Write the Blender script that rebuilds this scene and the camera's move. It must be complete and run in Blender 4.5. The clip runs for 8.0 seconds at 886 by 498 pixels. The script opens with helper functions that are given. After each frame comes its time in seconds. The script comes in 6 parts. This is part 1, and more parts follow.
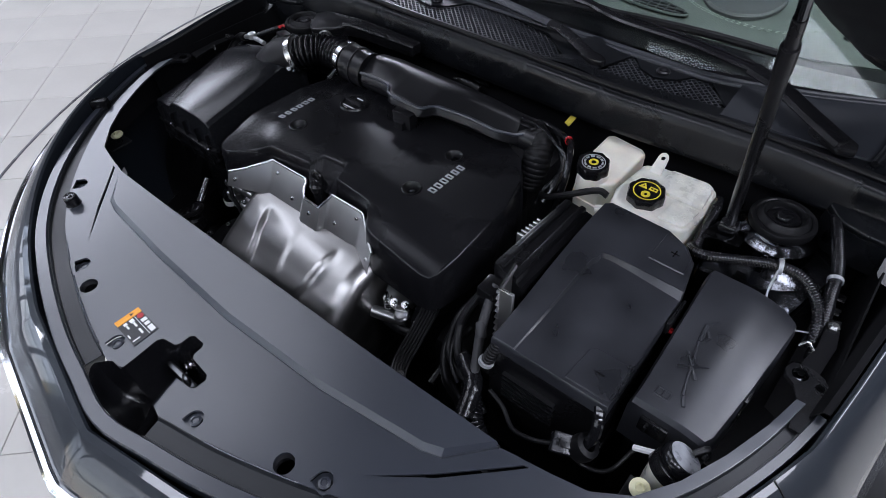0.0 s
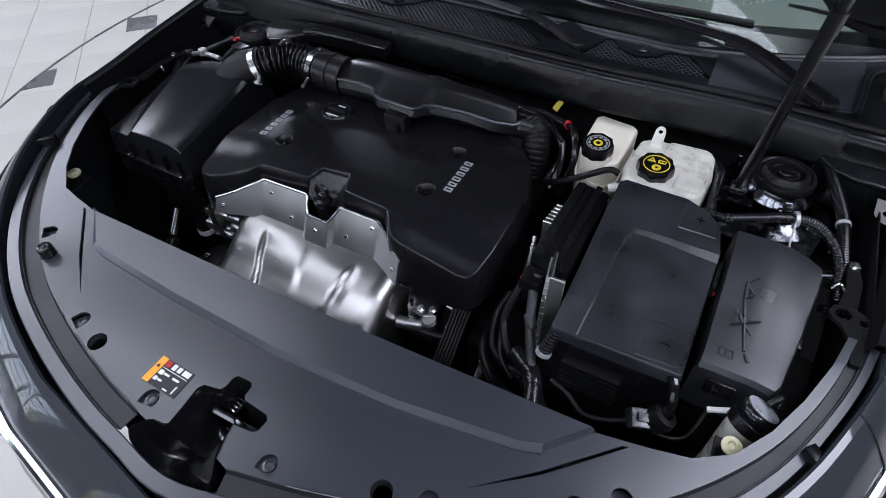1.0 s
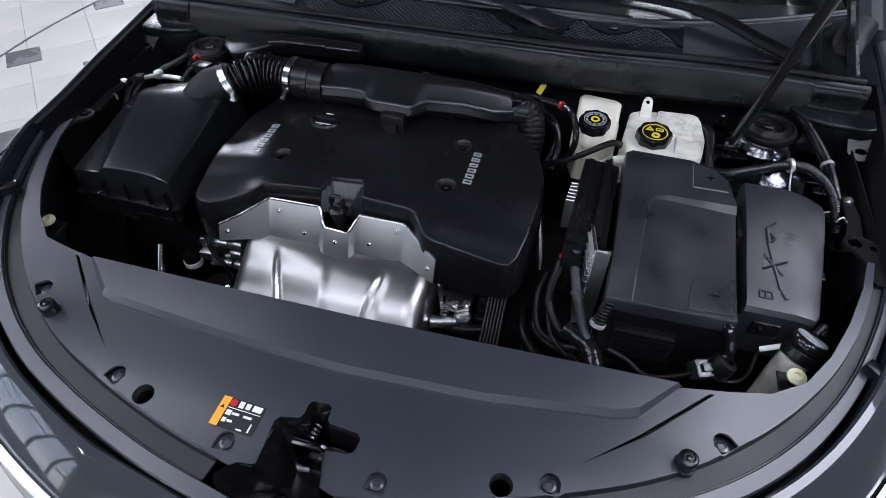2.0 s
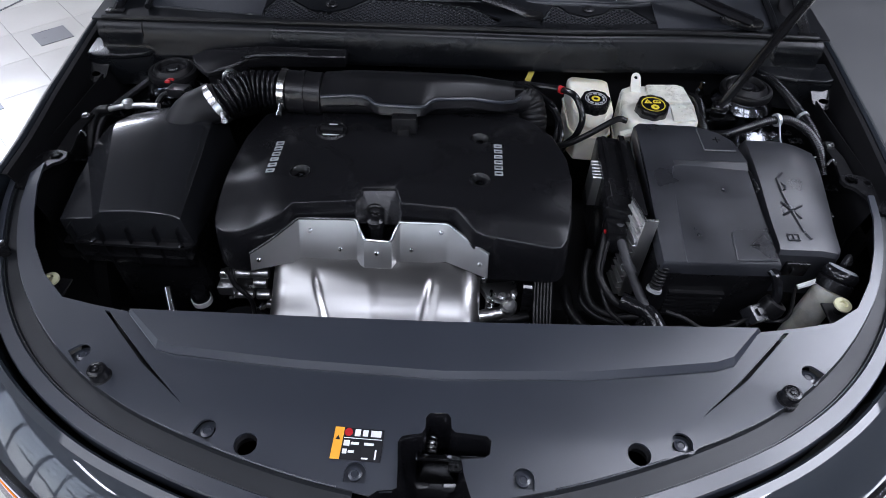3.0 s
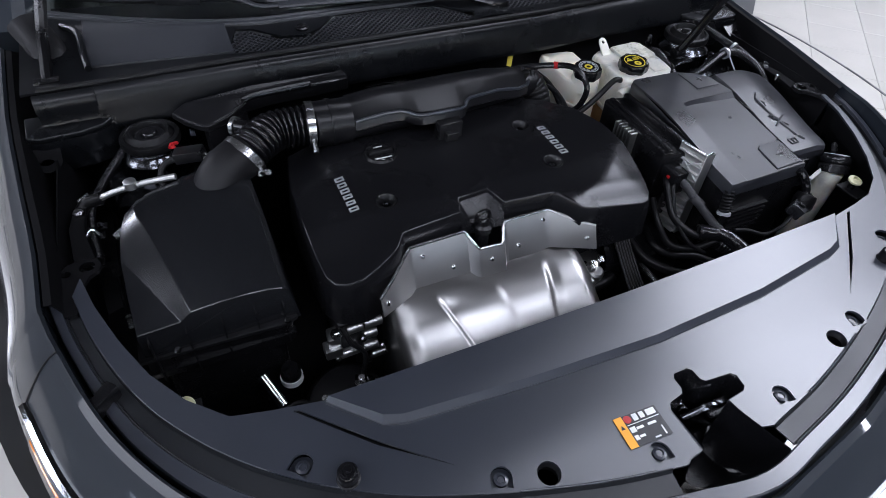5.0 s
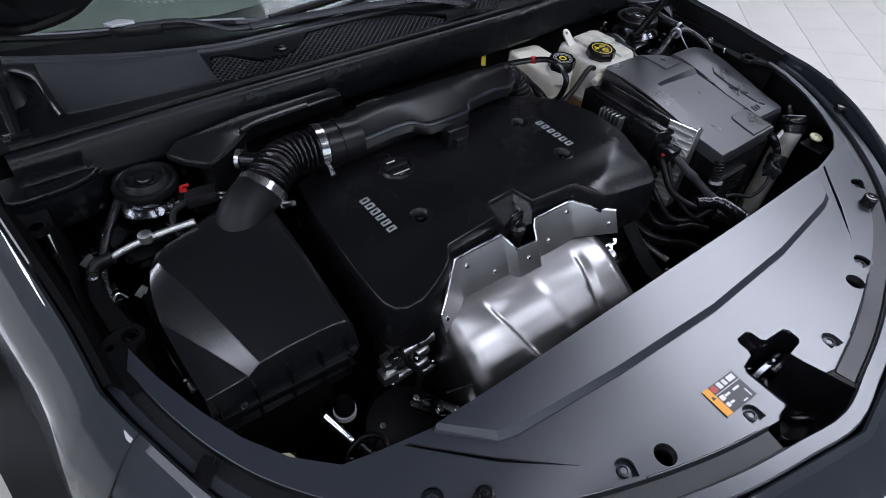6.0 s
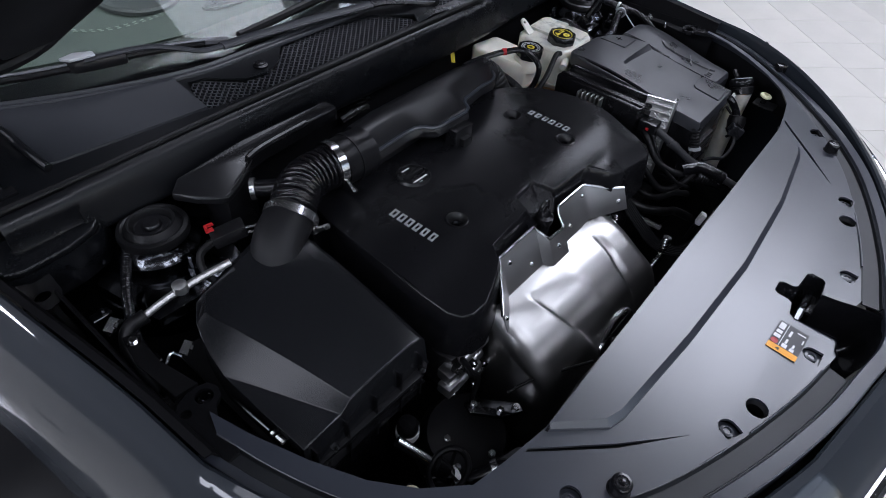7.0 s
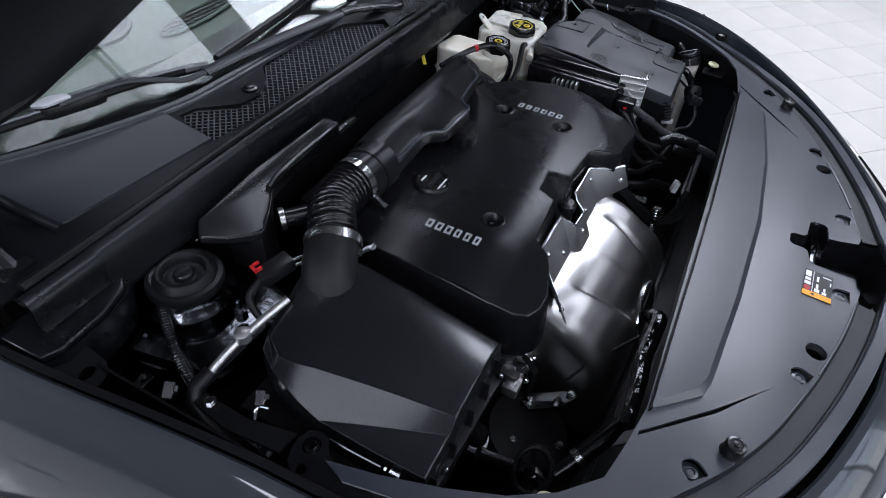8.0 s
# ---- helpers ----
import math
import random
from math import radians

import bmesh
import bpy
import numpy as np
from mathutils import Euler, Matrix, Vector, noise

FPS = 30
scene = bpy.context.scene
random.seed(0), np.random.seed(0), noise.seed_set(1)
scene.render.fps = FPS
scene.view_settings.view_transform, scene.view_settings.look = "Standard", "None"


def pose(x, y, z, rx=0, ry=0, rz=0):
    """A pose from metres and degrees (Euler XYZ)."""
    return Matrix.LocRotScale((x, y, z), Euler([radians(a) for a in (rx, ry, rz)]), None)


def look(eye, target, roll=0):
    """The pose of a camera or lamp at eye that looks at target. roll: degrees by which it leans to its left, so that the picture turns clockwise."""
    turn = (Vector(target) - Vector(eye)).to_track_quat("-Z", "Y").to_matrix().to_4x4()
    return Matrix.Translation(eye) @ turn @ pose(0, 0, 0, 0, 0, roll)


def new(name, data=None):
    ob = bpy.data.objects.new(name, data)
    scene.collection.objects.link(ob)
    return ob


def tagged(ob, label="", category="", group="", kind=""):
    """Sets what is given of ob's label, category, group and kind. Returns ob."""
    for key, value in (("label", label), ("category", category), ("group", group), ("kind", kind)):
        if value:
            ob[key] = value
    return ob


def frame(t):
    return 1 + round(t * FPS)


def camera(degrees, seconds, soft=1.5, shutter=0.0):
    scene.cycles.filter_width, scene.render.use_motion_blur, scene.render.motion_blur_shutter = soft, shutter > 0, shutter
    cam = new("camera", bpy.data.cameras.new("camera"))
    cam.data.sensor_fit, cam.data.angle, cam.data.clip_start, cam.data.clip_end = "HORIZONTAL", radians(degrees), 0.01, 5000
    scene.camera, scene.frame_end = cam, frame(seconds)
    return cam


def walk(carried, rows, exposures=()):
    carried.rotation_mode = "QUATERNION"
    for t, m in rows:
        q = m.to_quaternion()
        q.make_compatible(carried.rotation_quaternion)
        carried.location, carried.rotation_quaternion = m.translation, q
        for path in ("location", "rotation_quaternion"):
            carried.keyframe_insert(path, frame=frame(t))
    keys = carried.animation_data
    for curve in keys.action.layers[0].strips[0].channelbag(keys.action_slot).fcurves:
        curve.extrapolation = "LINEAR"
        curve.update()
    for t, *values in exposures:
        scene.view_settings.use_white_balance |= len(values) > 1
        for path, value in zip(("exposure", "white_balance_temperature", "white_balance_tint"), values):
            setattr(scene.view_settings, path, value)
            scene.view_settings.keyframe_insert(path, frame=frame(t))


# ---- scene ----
cam = camera(73.0, 8.0, 0.75)
PATH = [
    (0, (0.628, 0.209, 1.472), (-0.294, 1.236, 0.025), -2.5),
    (0.5, (0.547, 0.155, 1.466), (-0.254, 1.276, 0.016), -1.9),
    (1, (0.454, 0.106, 1.461), (-0.216, 1.307, 0.009), -1.2),
    (1.2, (0.417, 0.086, 1.451), (-0.199, 1.323, 0.005), -0.6),
    (2.3, (0.191, 0.002, 1.451), (-0.088, 1.348, -0.001), -0.0),
    (2.5, (0.14, -0.008, 1.447), (-0.066, 1.352, -0.004), 0.5),
    (3, (0.005, -0.02, 1.443), (-0.025, 1.359, -0.005), 1.5),
    (3.5, (-0.132, -0.016, 1.434), (0.005, 1.363, -0.008), 2.3),
    (4, (-0.267, -0.001, 1.428), (0.034, 1.358, -0.008), 2.9),
    (4.5, (-0.391, 0.034, 1.418), (0.079, 1.354, -0.01), 3.3),
    (4.7, (-0.438, 0.052, 1.413), (0.098, 1.353, -0.008), 3.5),
    (5.8, (-0.653, 0.193, 1.403), (0.212, 1.327, 0.001), 4.1),
    (6, (-0.683, 0.214, 1.404), (0.226, 1.313, 0.002), 4.2),
    (6.5, (-0.764, 0.29, 1.399), (0.271, 1.28, 0.002), 4.4),
    (7, (-0.829, 0.377, 1.388), (0.319, 1.243, -0.002), 4.6),
    (7.5, (-0.887, 0.466, 1.38), (0.357, 1.203, -0.002), 4.5),
    (8, (-0.929, 0.557, 1.373), (0.391, 1.163, -0.001), 4.3),
]
walk(cam, [(t, look(eye, target, roll)) for t, eye, target, roll in PATH],
     [(0, -0.11), (1, 0.02), (2.4, 0.16), (3.5, 0.2), (4.6, 0.13), (6, -0.19), (7, -0.24), (8, 0.04)])

# ---- world and light ----
world = bpy.data.worlds.new("world")
world.use_nodes = True
scene.world = world
wn = world.node_tree.nodes
sky = wn.new("ShaderNodeTexSky")
sky.sky_type, sky.sun_disc, sky.sun_elevation, sky.sun_rotation = "NISHITA", False, radians(35), radians(200)
world.node_tree.links.new(sky.outputs[0], wn["Background"].inputs[0])
wn["Background"].inputs[1].default_value = 0.10


def area(name, place, target, sx, sy, watts, colour=(1, 1, 1)):
    data = bpy.data.lights.new(name, "AREA")
    data.shape, data.size, data.size_y, data.energy, data.color = "RECTANGLE", sx, sy, watts, colour
    ob = new(name, data)
    ob.matrix_world = look(place, target)
    return ob


# daylight through the glazed front, and unseen ceiling panels added to light the bay
area("window_daylight", (-9.6, -4.0, 2.3), (0, -4.0, 2.3), 5.0, 3.6, 130, (0.86, 0.95, 1.20))
area("window_daylight", (-2.0, -7.9, 2.1), (-2.0, 0, 2.1), 12.0, 4.0, 180, (0.86, 0.95, 1.20))
# panels placed to match reflections; the 40 W and 12 W ones brighten the radiator cover
LAMPS = [(-2.9, 0.15, 2.2, 2.4, 38), (3.55, 0.80, 2.1, 2.8, 192), (-5.9, 1.0, 1.6, 2.4, 130), (1.3, 1.7, 1.2, 1.9, 40), (0.0, 1.6, 1.4, 0.9, 12), (-1.7, -2.1, 0.9, 1.2, 34), (0, -2.1, 0.9, 1.2, 34), (1.7, -2.1, 0.9, 1.2, 34),
         (5.6, 4.6, 0.3, 1.2, 20), (-5.9, 6.5, 1.2, 1.2, 300), (-1.5, 9.0, 1.2, 1.2, 70), (-6.8, -3.4, 0.3, 1.2, 35), (5.2, -2.2, 0.3, 1.2, 45)]
for x, y, sx, sy, watts in LAMPS:
    area("ceiling_fill_light", (x, y, 4.05), (x, y, 0), sx, sy, watts, (0.935, 0.98, 1.17))


# ---- materials ----
def mk(name, col, rough=0.45, metal=0.0, var=0.25, vscale=5.0, grain=300.0, bump=0.15, depth=0.0004, coat=0.0, rvar=0.12, spec=0.5,
       stretch=(1, 1, 1), dust=0.0):
    m = bpy.data.materials.new(name)
    m.use_nodes = True
    nt, b = m.node_tree, m.node_tree.nodes["Principled BSDF"]
    co = nt.nodes.new("ShaderNodeTexCoord")
    mp = nt.nodes.new("ShaderNodeMapping")
    mp.inputs["Scale"].default_value = stretch
    nt.links.new(co.outputs["Object"], mp.inputs[0])
    big, fine = nt.nodes.new("ShaderNodeTexNoise"), nt.nodes.new("ShaderNodeTexNoise")
    big.inputs["Scale"].default_value, big.inputs["Detail"].default_value = vscale, 6
    fine.inputs["Scale"].default_value, fine.inputs["Detail"].default_value = grain, 3
    for n in (big, fine):
        nt.links.new(mp.outputs[0], n.inputs["Vector"])
    add = nt.nodes.new("ShaderNodeMath")
    add.operation = "MULTIPLY_ADD"
    nt.links.new(fine.outputs[0], add.inputs[0])
    add.inputs[1].default_value = 0.15
    nt.links.new(big.outputs[0], add.inputs[2])
    ramp = nt.nodes.new("ShaderNodeMapRange")
    ramp.inputs[1].default_value, ramp.inputs[2].default_value = 0.36, 0.78
    nt.links.new(add.outputs[0], ramp.inputs[0])
    mix = nt.nodes.new("ShaderNodeMix")
    mix.data_type = "RGBA"
    lo = [max(0, c * (1 - var)) for c in col]
    hi = [min(1, c * (1 + var) + dust) for c in col]
    mix.inputs[6].default_value, mix.inputs[7].default_value = (*lo, 1), (*hi, 1)
    nt.links.new(ramp.outputs[0], mix.inputs[0])
    nt.links.new(mix.outputs[2], b.inputs["Base Color"])
    rr = nt.nodes.new("ShaderNodeMapRange")
    rr.inputs[1].default_value, rr.inputs[2].default_value = 0.36, 0.78
    rr.inputs[3].default_value, rr.inputs[4].default_value = max(0.03, rough - rvar), min(1, rough + rvar)
    nt.links.new(add.outputs[0], rr.inputs[0])
    nt.links.new(rr.outputs[0], b.inputs["Roughness"])
    b.inputs["Metallic"].default_value = metal
    b.inputs["Specular IOR Level"].default_value = spec
    b.inputs["Coat Weight"].default_value = coat
    b.inputs["Coat Roughness"].default_value = 0.03
    if bump:
        bp = nt.nodes.new("ShaderNodeBump")
        bp.inputs["Strength"].default_value, bp.inputs["Distance"].default_value = bump, depth
        nt.links.new(fine.outputs[0], bp.inputs["Height"])
        nt.links.new(bp.outputs[0], b.inputs["Normal"])
    return m


PLASTIC = mk("satin_plastic", (0.0245, 0.0278, 0.0365), 0.29, spec=0.95, var=0.08, vscale=7, bump=0.3, grain=16, depth=0.0008, rvar=0.012)
COWLP = mk("cowl_plastic", (0.0045, 0.005, 0.006), 0.30, spec=0.30, var=0.25, bump=0.0, grain=500)
COWLEND = mk("cowl_satin", (0.012, 0.0135, 0.017), 0.42, spec=0.55, var=0.15, bump=0.25, grain=900)
GRILLE = mk("grille_plastic", (0.019, 0.020, 0.023), 0.4, spec=0.5, var=0.2, bump=0)
COVER = mk("cover_plastic", (0.0078, 0.0078, 0.009), 0.27, var=0.2, bump=0.0, grain=500, spec=0.34, rvar=0.02)
LID = mk("lid_plastic", (0.0105, 0.011, 0.0125), 0.21, var=0.2, rvar=.02, bump=0.03, grain=900)
GREYLID = mk("battery_plastic", (0.021, 0.022, 0.026), 0.34, spec=0.65, var=0.4, vscale=13, bump=0.25, grain=20, depth=0.0008, rvar=0.10)
BLACK = mk("black_plastic", (0.0062, 0.0062, 0.007), 0.24, var=0.3, bump=0.08, spec=0.4)
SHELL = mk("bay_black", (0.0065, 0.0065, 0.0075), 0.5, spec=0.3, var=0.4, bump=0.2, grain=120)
RUBBER = mk("rubber", (0.006, 0.006, 0.0066), 0.38, spec=0.22, var=0.3, bump=0.2, grain=500)
SEAL = mk("seal_rubber", (0.0105, 0.0118, 0.0138), 0.42, var=0.2, bump=0.1, grain=500, spec=0.5)
DUCT = mk("duct_plastic", (0.006, 0.006, 0.007), 0.30, spec=0.38, var=0.3, bump=0.1, grain=900, rvar=0.04)
BELLOWS = mk("gloss_rubber", (0.005, 0.005, 0.006), 0.22, var=0.2, bump=0.0, grain=400, rvar=0.04)
GLOSS = mk("gloss_black", (0.006, 0.006, 0.007), 0.12, var=0.2, bump=0.05)
PAINT = mk("grey_metallic_paint", (0.014, 0.018, 0.0235), 0.5, metal=0.0, var=0.10, bump=0.0, coat=1.0, rvar=0.04, grain=1500, spec=0.25)
BAYPAINT = mk("inner_body_paint", (0.03, 0.033, 0.038), 0.35, metal=0.3, var=0.2, bump=0.05, coat=0.4)
ALU = mk("aluminium_sheet", (0.62, 0.617, 0.61), 0.42, metal=1.0, var=0.06, vscale=14, bump=0.03, grain=600, rvar=0.04)
SHIELD = mk("manifold_shield", (0.37, 0.365, 0.358), 0.33, metal=1.0, var=0.10, vscale=6, bump=0.05, grain=30, depth=0.0002, rvar=0.05, stretch=(.5, 3, 3))
# darker copy of the cast aluminium, with shade put into its colour
CASTDARK = mk("cast_aluminium_shaded", (0.16, 0.16, 0.165), 0.45, metal=1.0, var=0.3, bump=0.5, grain=400)
# even near-black with very little sheen, for fender flanges and straps
FLANGE = mk("matt_flange_black", (0.0055, 0.0055, 0.0062), 0.7, spec=0.1, var=0.4, bump=0.3, grain=150)
CAST = mk("cast_aluminium", (0.55, 0.55, 0.55), 0.36, metal=1.0, var=0.2, bump=0.4, grain=500)
STEEL = mk("zinc_steel", (0.62, 0.62, 0.62), 0.24, metal=1.0, var=0.15, bump=0.1)
DARKMETAL = mk("dark_metal", (0.11, 0.113, 0.12), 0.18, metal=1.0, var=0.4, vscale=20, bump=0.1)
TOWER = mk("glossy_dark_steel", (0.10, 0.103, 0.112), 0.16, metal=1.0, var=0.5, vscale=16, bump=0.35, grain=45, depth=0.004, rvar=0.06)
ARMGREY = mk("wiper_arm_grey", (0.20, 0.205, 0.22), 0.3, metal=0.7, var=0.1, bump=0.0)
CHROME = mk("chrome", (0.75, 0.76, 0.78), 0.08, metal=1.0, var=0.05, bump=0.0, rvar=0.03)
CREAM = mk("cream_plastic", (0.80, 0.76, 0.65), 0.35, var=0.10, vscale=18, bump=0.2)
MILKY = mk("milky_plastic", (0.66, 0.645, 0.575), 0.32, var=0.22, vscale=25, bump=0.6, grain=220)
for mm in (CREAM, MILKY):
    bb = mm.node_tree.nodes["Principled BSDF"]
    bb.inputs["Subsurface Weight"].default_value = 0.25
    bb.inputs["Subsurface Radius"].default_value = (0.02, 0.015, 0.01)
NUT = mk("yellowed_plastic", (0.58, 0.56, 0.36), 0.4, var=0.12, vscale=40, bump=0.1)
WHITE = mk("white_print", (0.78, 0.78, 0.78), 0.5, var=0.05, bump=0)
SILVER = mk("silver_print", (0.55, 0.56, 0.58), 0.35, metal=0.6, var=0.08, bump=0)
LETTER = mk("letter_silver", (0.42, 0.43, 0.45), 0.4, metal=0.3, var=0.1, bump=0)
ORANGE = mk("orange_print", (0.85, 0.36, 0.03), 0.5, var=0.06, bump=0)
RED = mk("red_plastic", (0.42, 0.012, 0.015), 0.4, var=0.1, bump=0)
YELLOW = mk("yellow_print", (0.70, 0.55, 0.04), 0.45, var=0.08, bump=0)
LABEL = mk("label_black", (0.008, 0.008, 0.01), 0.4, var=0.1, bump=0)
CRINKLE = mk("crinkled_tape", (0.006, 0.006, 0.007), 0.12, var=0.3, bump=0.9, grain=48, depth=0.005)
TAPE = mk("cloth_tape", (0.026, 0.026, 0.029), 0.6, var=0.35, vscale=60, bump=0.6, grain=700)
AMBER = mk("amber_lens", (0.80, 0.22, 0.02), 0.15, var=0.05, bump=0, coat=1)
DASH = mk("dashboard_vinyl", (0.064, 0.080, 0.070), 0.6, var=0.12, bump=0.3)
STITCH = mk("stitching_thread", (0.26, 0.30, 0.26), 0.7, var=0.1, bump=0)
DASHD = mk("dashboard_dark", (0.05, 0.055, 0.055), 0.55, var=0.15, bump=0.3)
COOLANT = mk("coolant_orange", (0.58, 0.33, 0.15), 0.35, var=0.2, vscale=20, bump=0.2)
TILE = mk("floor_tile", (0.57, 0.55, 0.505), 0.22, var=0.05, vscale=2.5, grain=60, bump=0.03, rvar=0.06)
# pale grey that paints a window reflection onto the washer cap
CAPTOP = mk("cap_reflection_grey", (0.30, 0.31, 0.33), 0.3, var=0.25, vscale=60, bump=0)
GROUT = mk("floor_grout", (0.44, 0.425, 0.39), 0.8, var=0.1, bump=0.2)
INSET = mk("inset_tile", (0.13, 0.13, 0.135), 0.3, var=0.1, bump=0.05)
WALLM = mk("wall_paint", (0.10, 0.103, 0.11), 0.7, var=0.04, bump=0.1)
CEILM = mk("ceiling_black", (0.02, 0.02, 0.022), 0.8, var=0.1, bump=0.1)
FRAMEM = mk("window_frame_metal", (0.06, 0.065, 0.07), 0.4, metal=0.6, var=0.1)
MAT = mk("grey_carpet", (0.075, 0.076, 0.078), 0.7, var=0.15, vscale=3, bump=0.5, grain=400)


def glass_material(name, tint):
    m = bpy.data.materials.new(name)
    m.use_nodes = True
    b = m.node_tree.nodes["Principled BSDF"]
    b.inputs["Base Color"].default_value, b.inputs["Roughness"].default_value = (*tint, 1), 0.0
    b.inputs["Transmission Weight"].default_value, b.inputs["IOR"].default_value = 1.0, 1.29
    return m


GLASS = glass_material("tinted_glass", (0.82, 0.87, 0.82))
CLEAR = glass_material("clear_glass", (0.95, 0.97, 0.97))
LAMPM = bpy.data.materials.new("lamp_diffuser")
LAMPM.use_nodes = True
LAMPM.node_tree.nodes["Principled BSDF"].inputs["Emission Color"].default_value = (0.86, 0.965, 1.0, 1)
LAMPM.node_tree.nodes["Principled BSDF"].inputs["Emission Strength"].default_value = 0.1


# ---- mesh helpers ----
def thing(name, place, label, category, group="", kind=""):
    e = new(name)
    e.location, e.empty_display_size = place, 0.05
    return tagged(e, label, category, group, kind)


def solid(name, bm, mat, sharp=35):
    bmesh.ops.recalc_face_normals(bm, faces=bm.faces)
    for fc in bm.faces:
        fc.smooth = True
    for e in bm.edges:
        if len(e.link_faces) == 2 and e.calc_face_angle(0) > radians(sharp):
            e.smooth = False
    me = bpy.data.meshes.new(name)
    bm.to_mesh(me)
    bm.free()
    me.materials.append(mat)
    return new(name, me)


def part(name, bm, mat, parent=None, label="", sharp=35):
    ob = solid(name, bm, mat, sharp)
    if parent:
        ob.parent = parent
        if parent.type == "EMPTY":
            ob.matrix_parent_inverse = Matrix.Translation(-parent.location)
    if label:
        tagged(ob, label)
    return ob


def bevel(bm, width, seg=2, angle=30):
    if width > 0:
        es = [e for e in bm.edges if len(e.link_faces) == 2 and e.calc_face_angle(0) > radians(angle)]
        bmesh.ops.bevel(bm, geom=es, offset=width, segments=seg, profile=0.6, affect="EDGES", clamp_overlap=True)
    return bm


def prism(pts, z0, z1, bev=0.0, seg=2, shape=None):
    """A polygon raised from z0 to z1; shape(x, y) adds to the top's height."""
    bm = bmesh.new()
    lo = [bm.verts.new((x, y, z0)) for x, y in pts]
    hi = [bm.verts.new((x, y, z1 + (shape(x, y) if shape else 0))) for x, y in pts]
    n = len(pts)
    bm.faces.new(lo)
    bm.faces.new(hi)
    for i in range(n):
        bm.faces.new((lo[i], lo[(i + 1) % n], hi[(i + 1) % n], hi[i]))
    bmesh.ops.recalc_face_normals(bm, faces=bm.faces)
    return bevel(bm, bev, seg)


def box(x0, x1, y0, y1, z0, z1, bev=0.0, seg=2):
    return prism([(x0, y0), (x1, y0), (x1, y1), (x0, y1)], z0, z1, bev, seg)


def moved(bm, m):
    bmesh.ops.transform(bm, matrix=m, verts=bm.verts)
    return bm


def join(*bms):
    out = bmesh.new()
    for b in bms:
        me = bpy.data.meshes.new("tmp")
        b.to_mesh(me)
        b.free()
        out.from_mesh(me)
        bpy.data.meshes.remove(me)
    return out


def lathe(profile, place=(0, 0, 0), axis=(0, 0, 1), seg=28):
    """A turned solid from (radius, height) pairs, closed at both ends."""
    bm = bmesh.new()
    rings = []
    for r, h in profile:
        rings.append([bm.verts.new((r * math.cos(2 * math.pi * k / seg), r * math.sin(2 * math.pi * k / seg), h)) for k in range(seg)])
    for a, b in zip(rings, rings[1:]):
        for k in range(seg):
            bm.faces.new((a[k], a[(k + 1) % seg], b[(k + 1) % seg], b[k]))
    bm.faces.new(rings[0])
    bm.faces.new(rings[-1])
    q = Vector(axis).normalized().to_track_quat("Z", "Y").to_matrix().to_4x4()
    return moved(bm, Matrix.Translation(place) @ q)


def spline(pts, per=8, closed=False):
    """Points on a smooth line through pts."""
    p = [Vector(v) for v in pts]
    out, n = [], len(p)
    for i in range(n if closed else n - 1):
        a, b = p[i], p[(i + 1) % n]
        pre = p[(i - 1) % n] if closed or i else a * 2 - b
        post = p[(i + 2) % n] if closed or i + 2 < n else b * 2 - a
        for k in range(per):
            t = k / per
            out.append(0.5 * (2 * a + (b - pre) * t + (2 * pre - 5 * a + 4 * b - post) * t * t + (3 * a - pre - 3 * b + post) * t ** 3))
    if not closed:
        out.append(p[-1])
    return out


def tube(pts, r, seg=10, per=8, ribs=0.0, rib=0.0, flat=1.0, smooth=True):
    """A round pipe along pts; ribs: the spacing of its corrugation, rib: the depth."""
    path = spline(pts, per) if smooth else [Vector(v) for v in pts]
    if ribs:
        dense = [path[0]]
        for a, b in zip(path, path[1:]):
            n = max(1, int((b - a).length / (ribs / 9)))
            dense += [a.lerp(b, (k + 1) / n) for k in range(n)]
        path = dense
    bm = bmesh.new()
    rings, far, up = [], 0.0, None
    for i, p in enumerate(path):
        d = (path[min(i + 1, len(path) - 1)] - path[max(i - 1, 0)]).normalized()
        if up is None:
            up = d.orthogonal().normalized() if abs(d.z) > 0.9 else Vector((0, 0, 1))
        side = d.cross(up).normalized()
        up = side.cross(d).normalized()
        if i:
            far += (p - path[i - 1]).length
        rr = r + (rib * (2 * abs(math.cos(math.pi * far / ribs)) ** 0.7 - 1) if ribs else 0)
        rings.append([bm.verts.new(p + rr * (math.cos(2 * math.pi * k / seg) * side + flat * math.sin(2 * math.pi * k / seg) * up)) for k in range(seg)])
    for a, b in zip(rings, rings[1:]):
        for k in range(seg):
            bm.faces.new((a[k], a[(k + 1) % seg], b[(k + 1) % seg], b[k]))
    bm.faces.new(rings[0])
    bm.faces.new(rings[-1])
    return bm


def grid(rows, closed=False):
    """A sheet through rows of points."""
    bm = bmesh.new()
    vs = [[bm.verts.new(p) for p in row] for row in rows]
    for a, b in zip(vs, vs[1:]):
        n = len(a)
        for k in range(n if closed else n - 1):
            bm.faces.new((a[k], a[(k + 1) % n], b[(k + 1) % n], b[k]))
    return bm


def thick(bm, t):
    bmesh.ops.recalc_face_normals(bm, faces=bm.faces)
    bmesh.ops.solidify(bm, geom=bm.faces[:], thickness=t)
    return bm


def circle(x, y, r, n=20, a0=0.0):
    return [(x + r * math.cos(a0 + 2 * math.pi * k / n), y + r * math.sin(a0 + 2 * math.pi * k / n)) for k in range(n)]


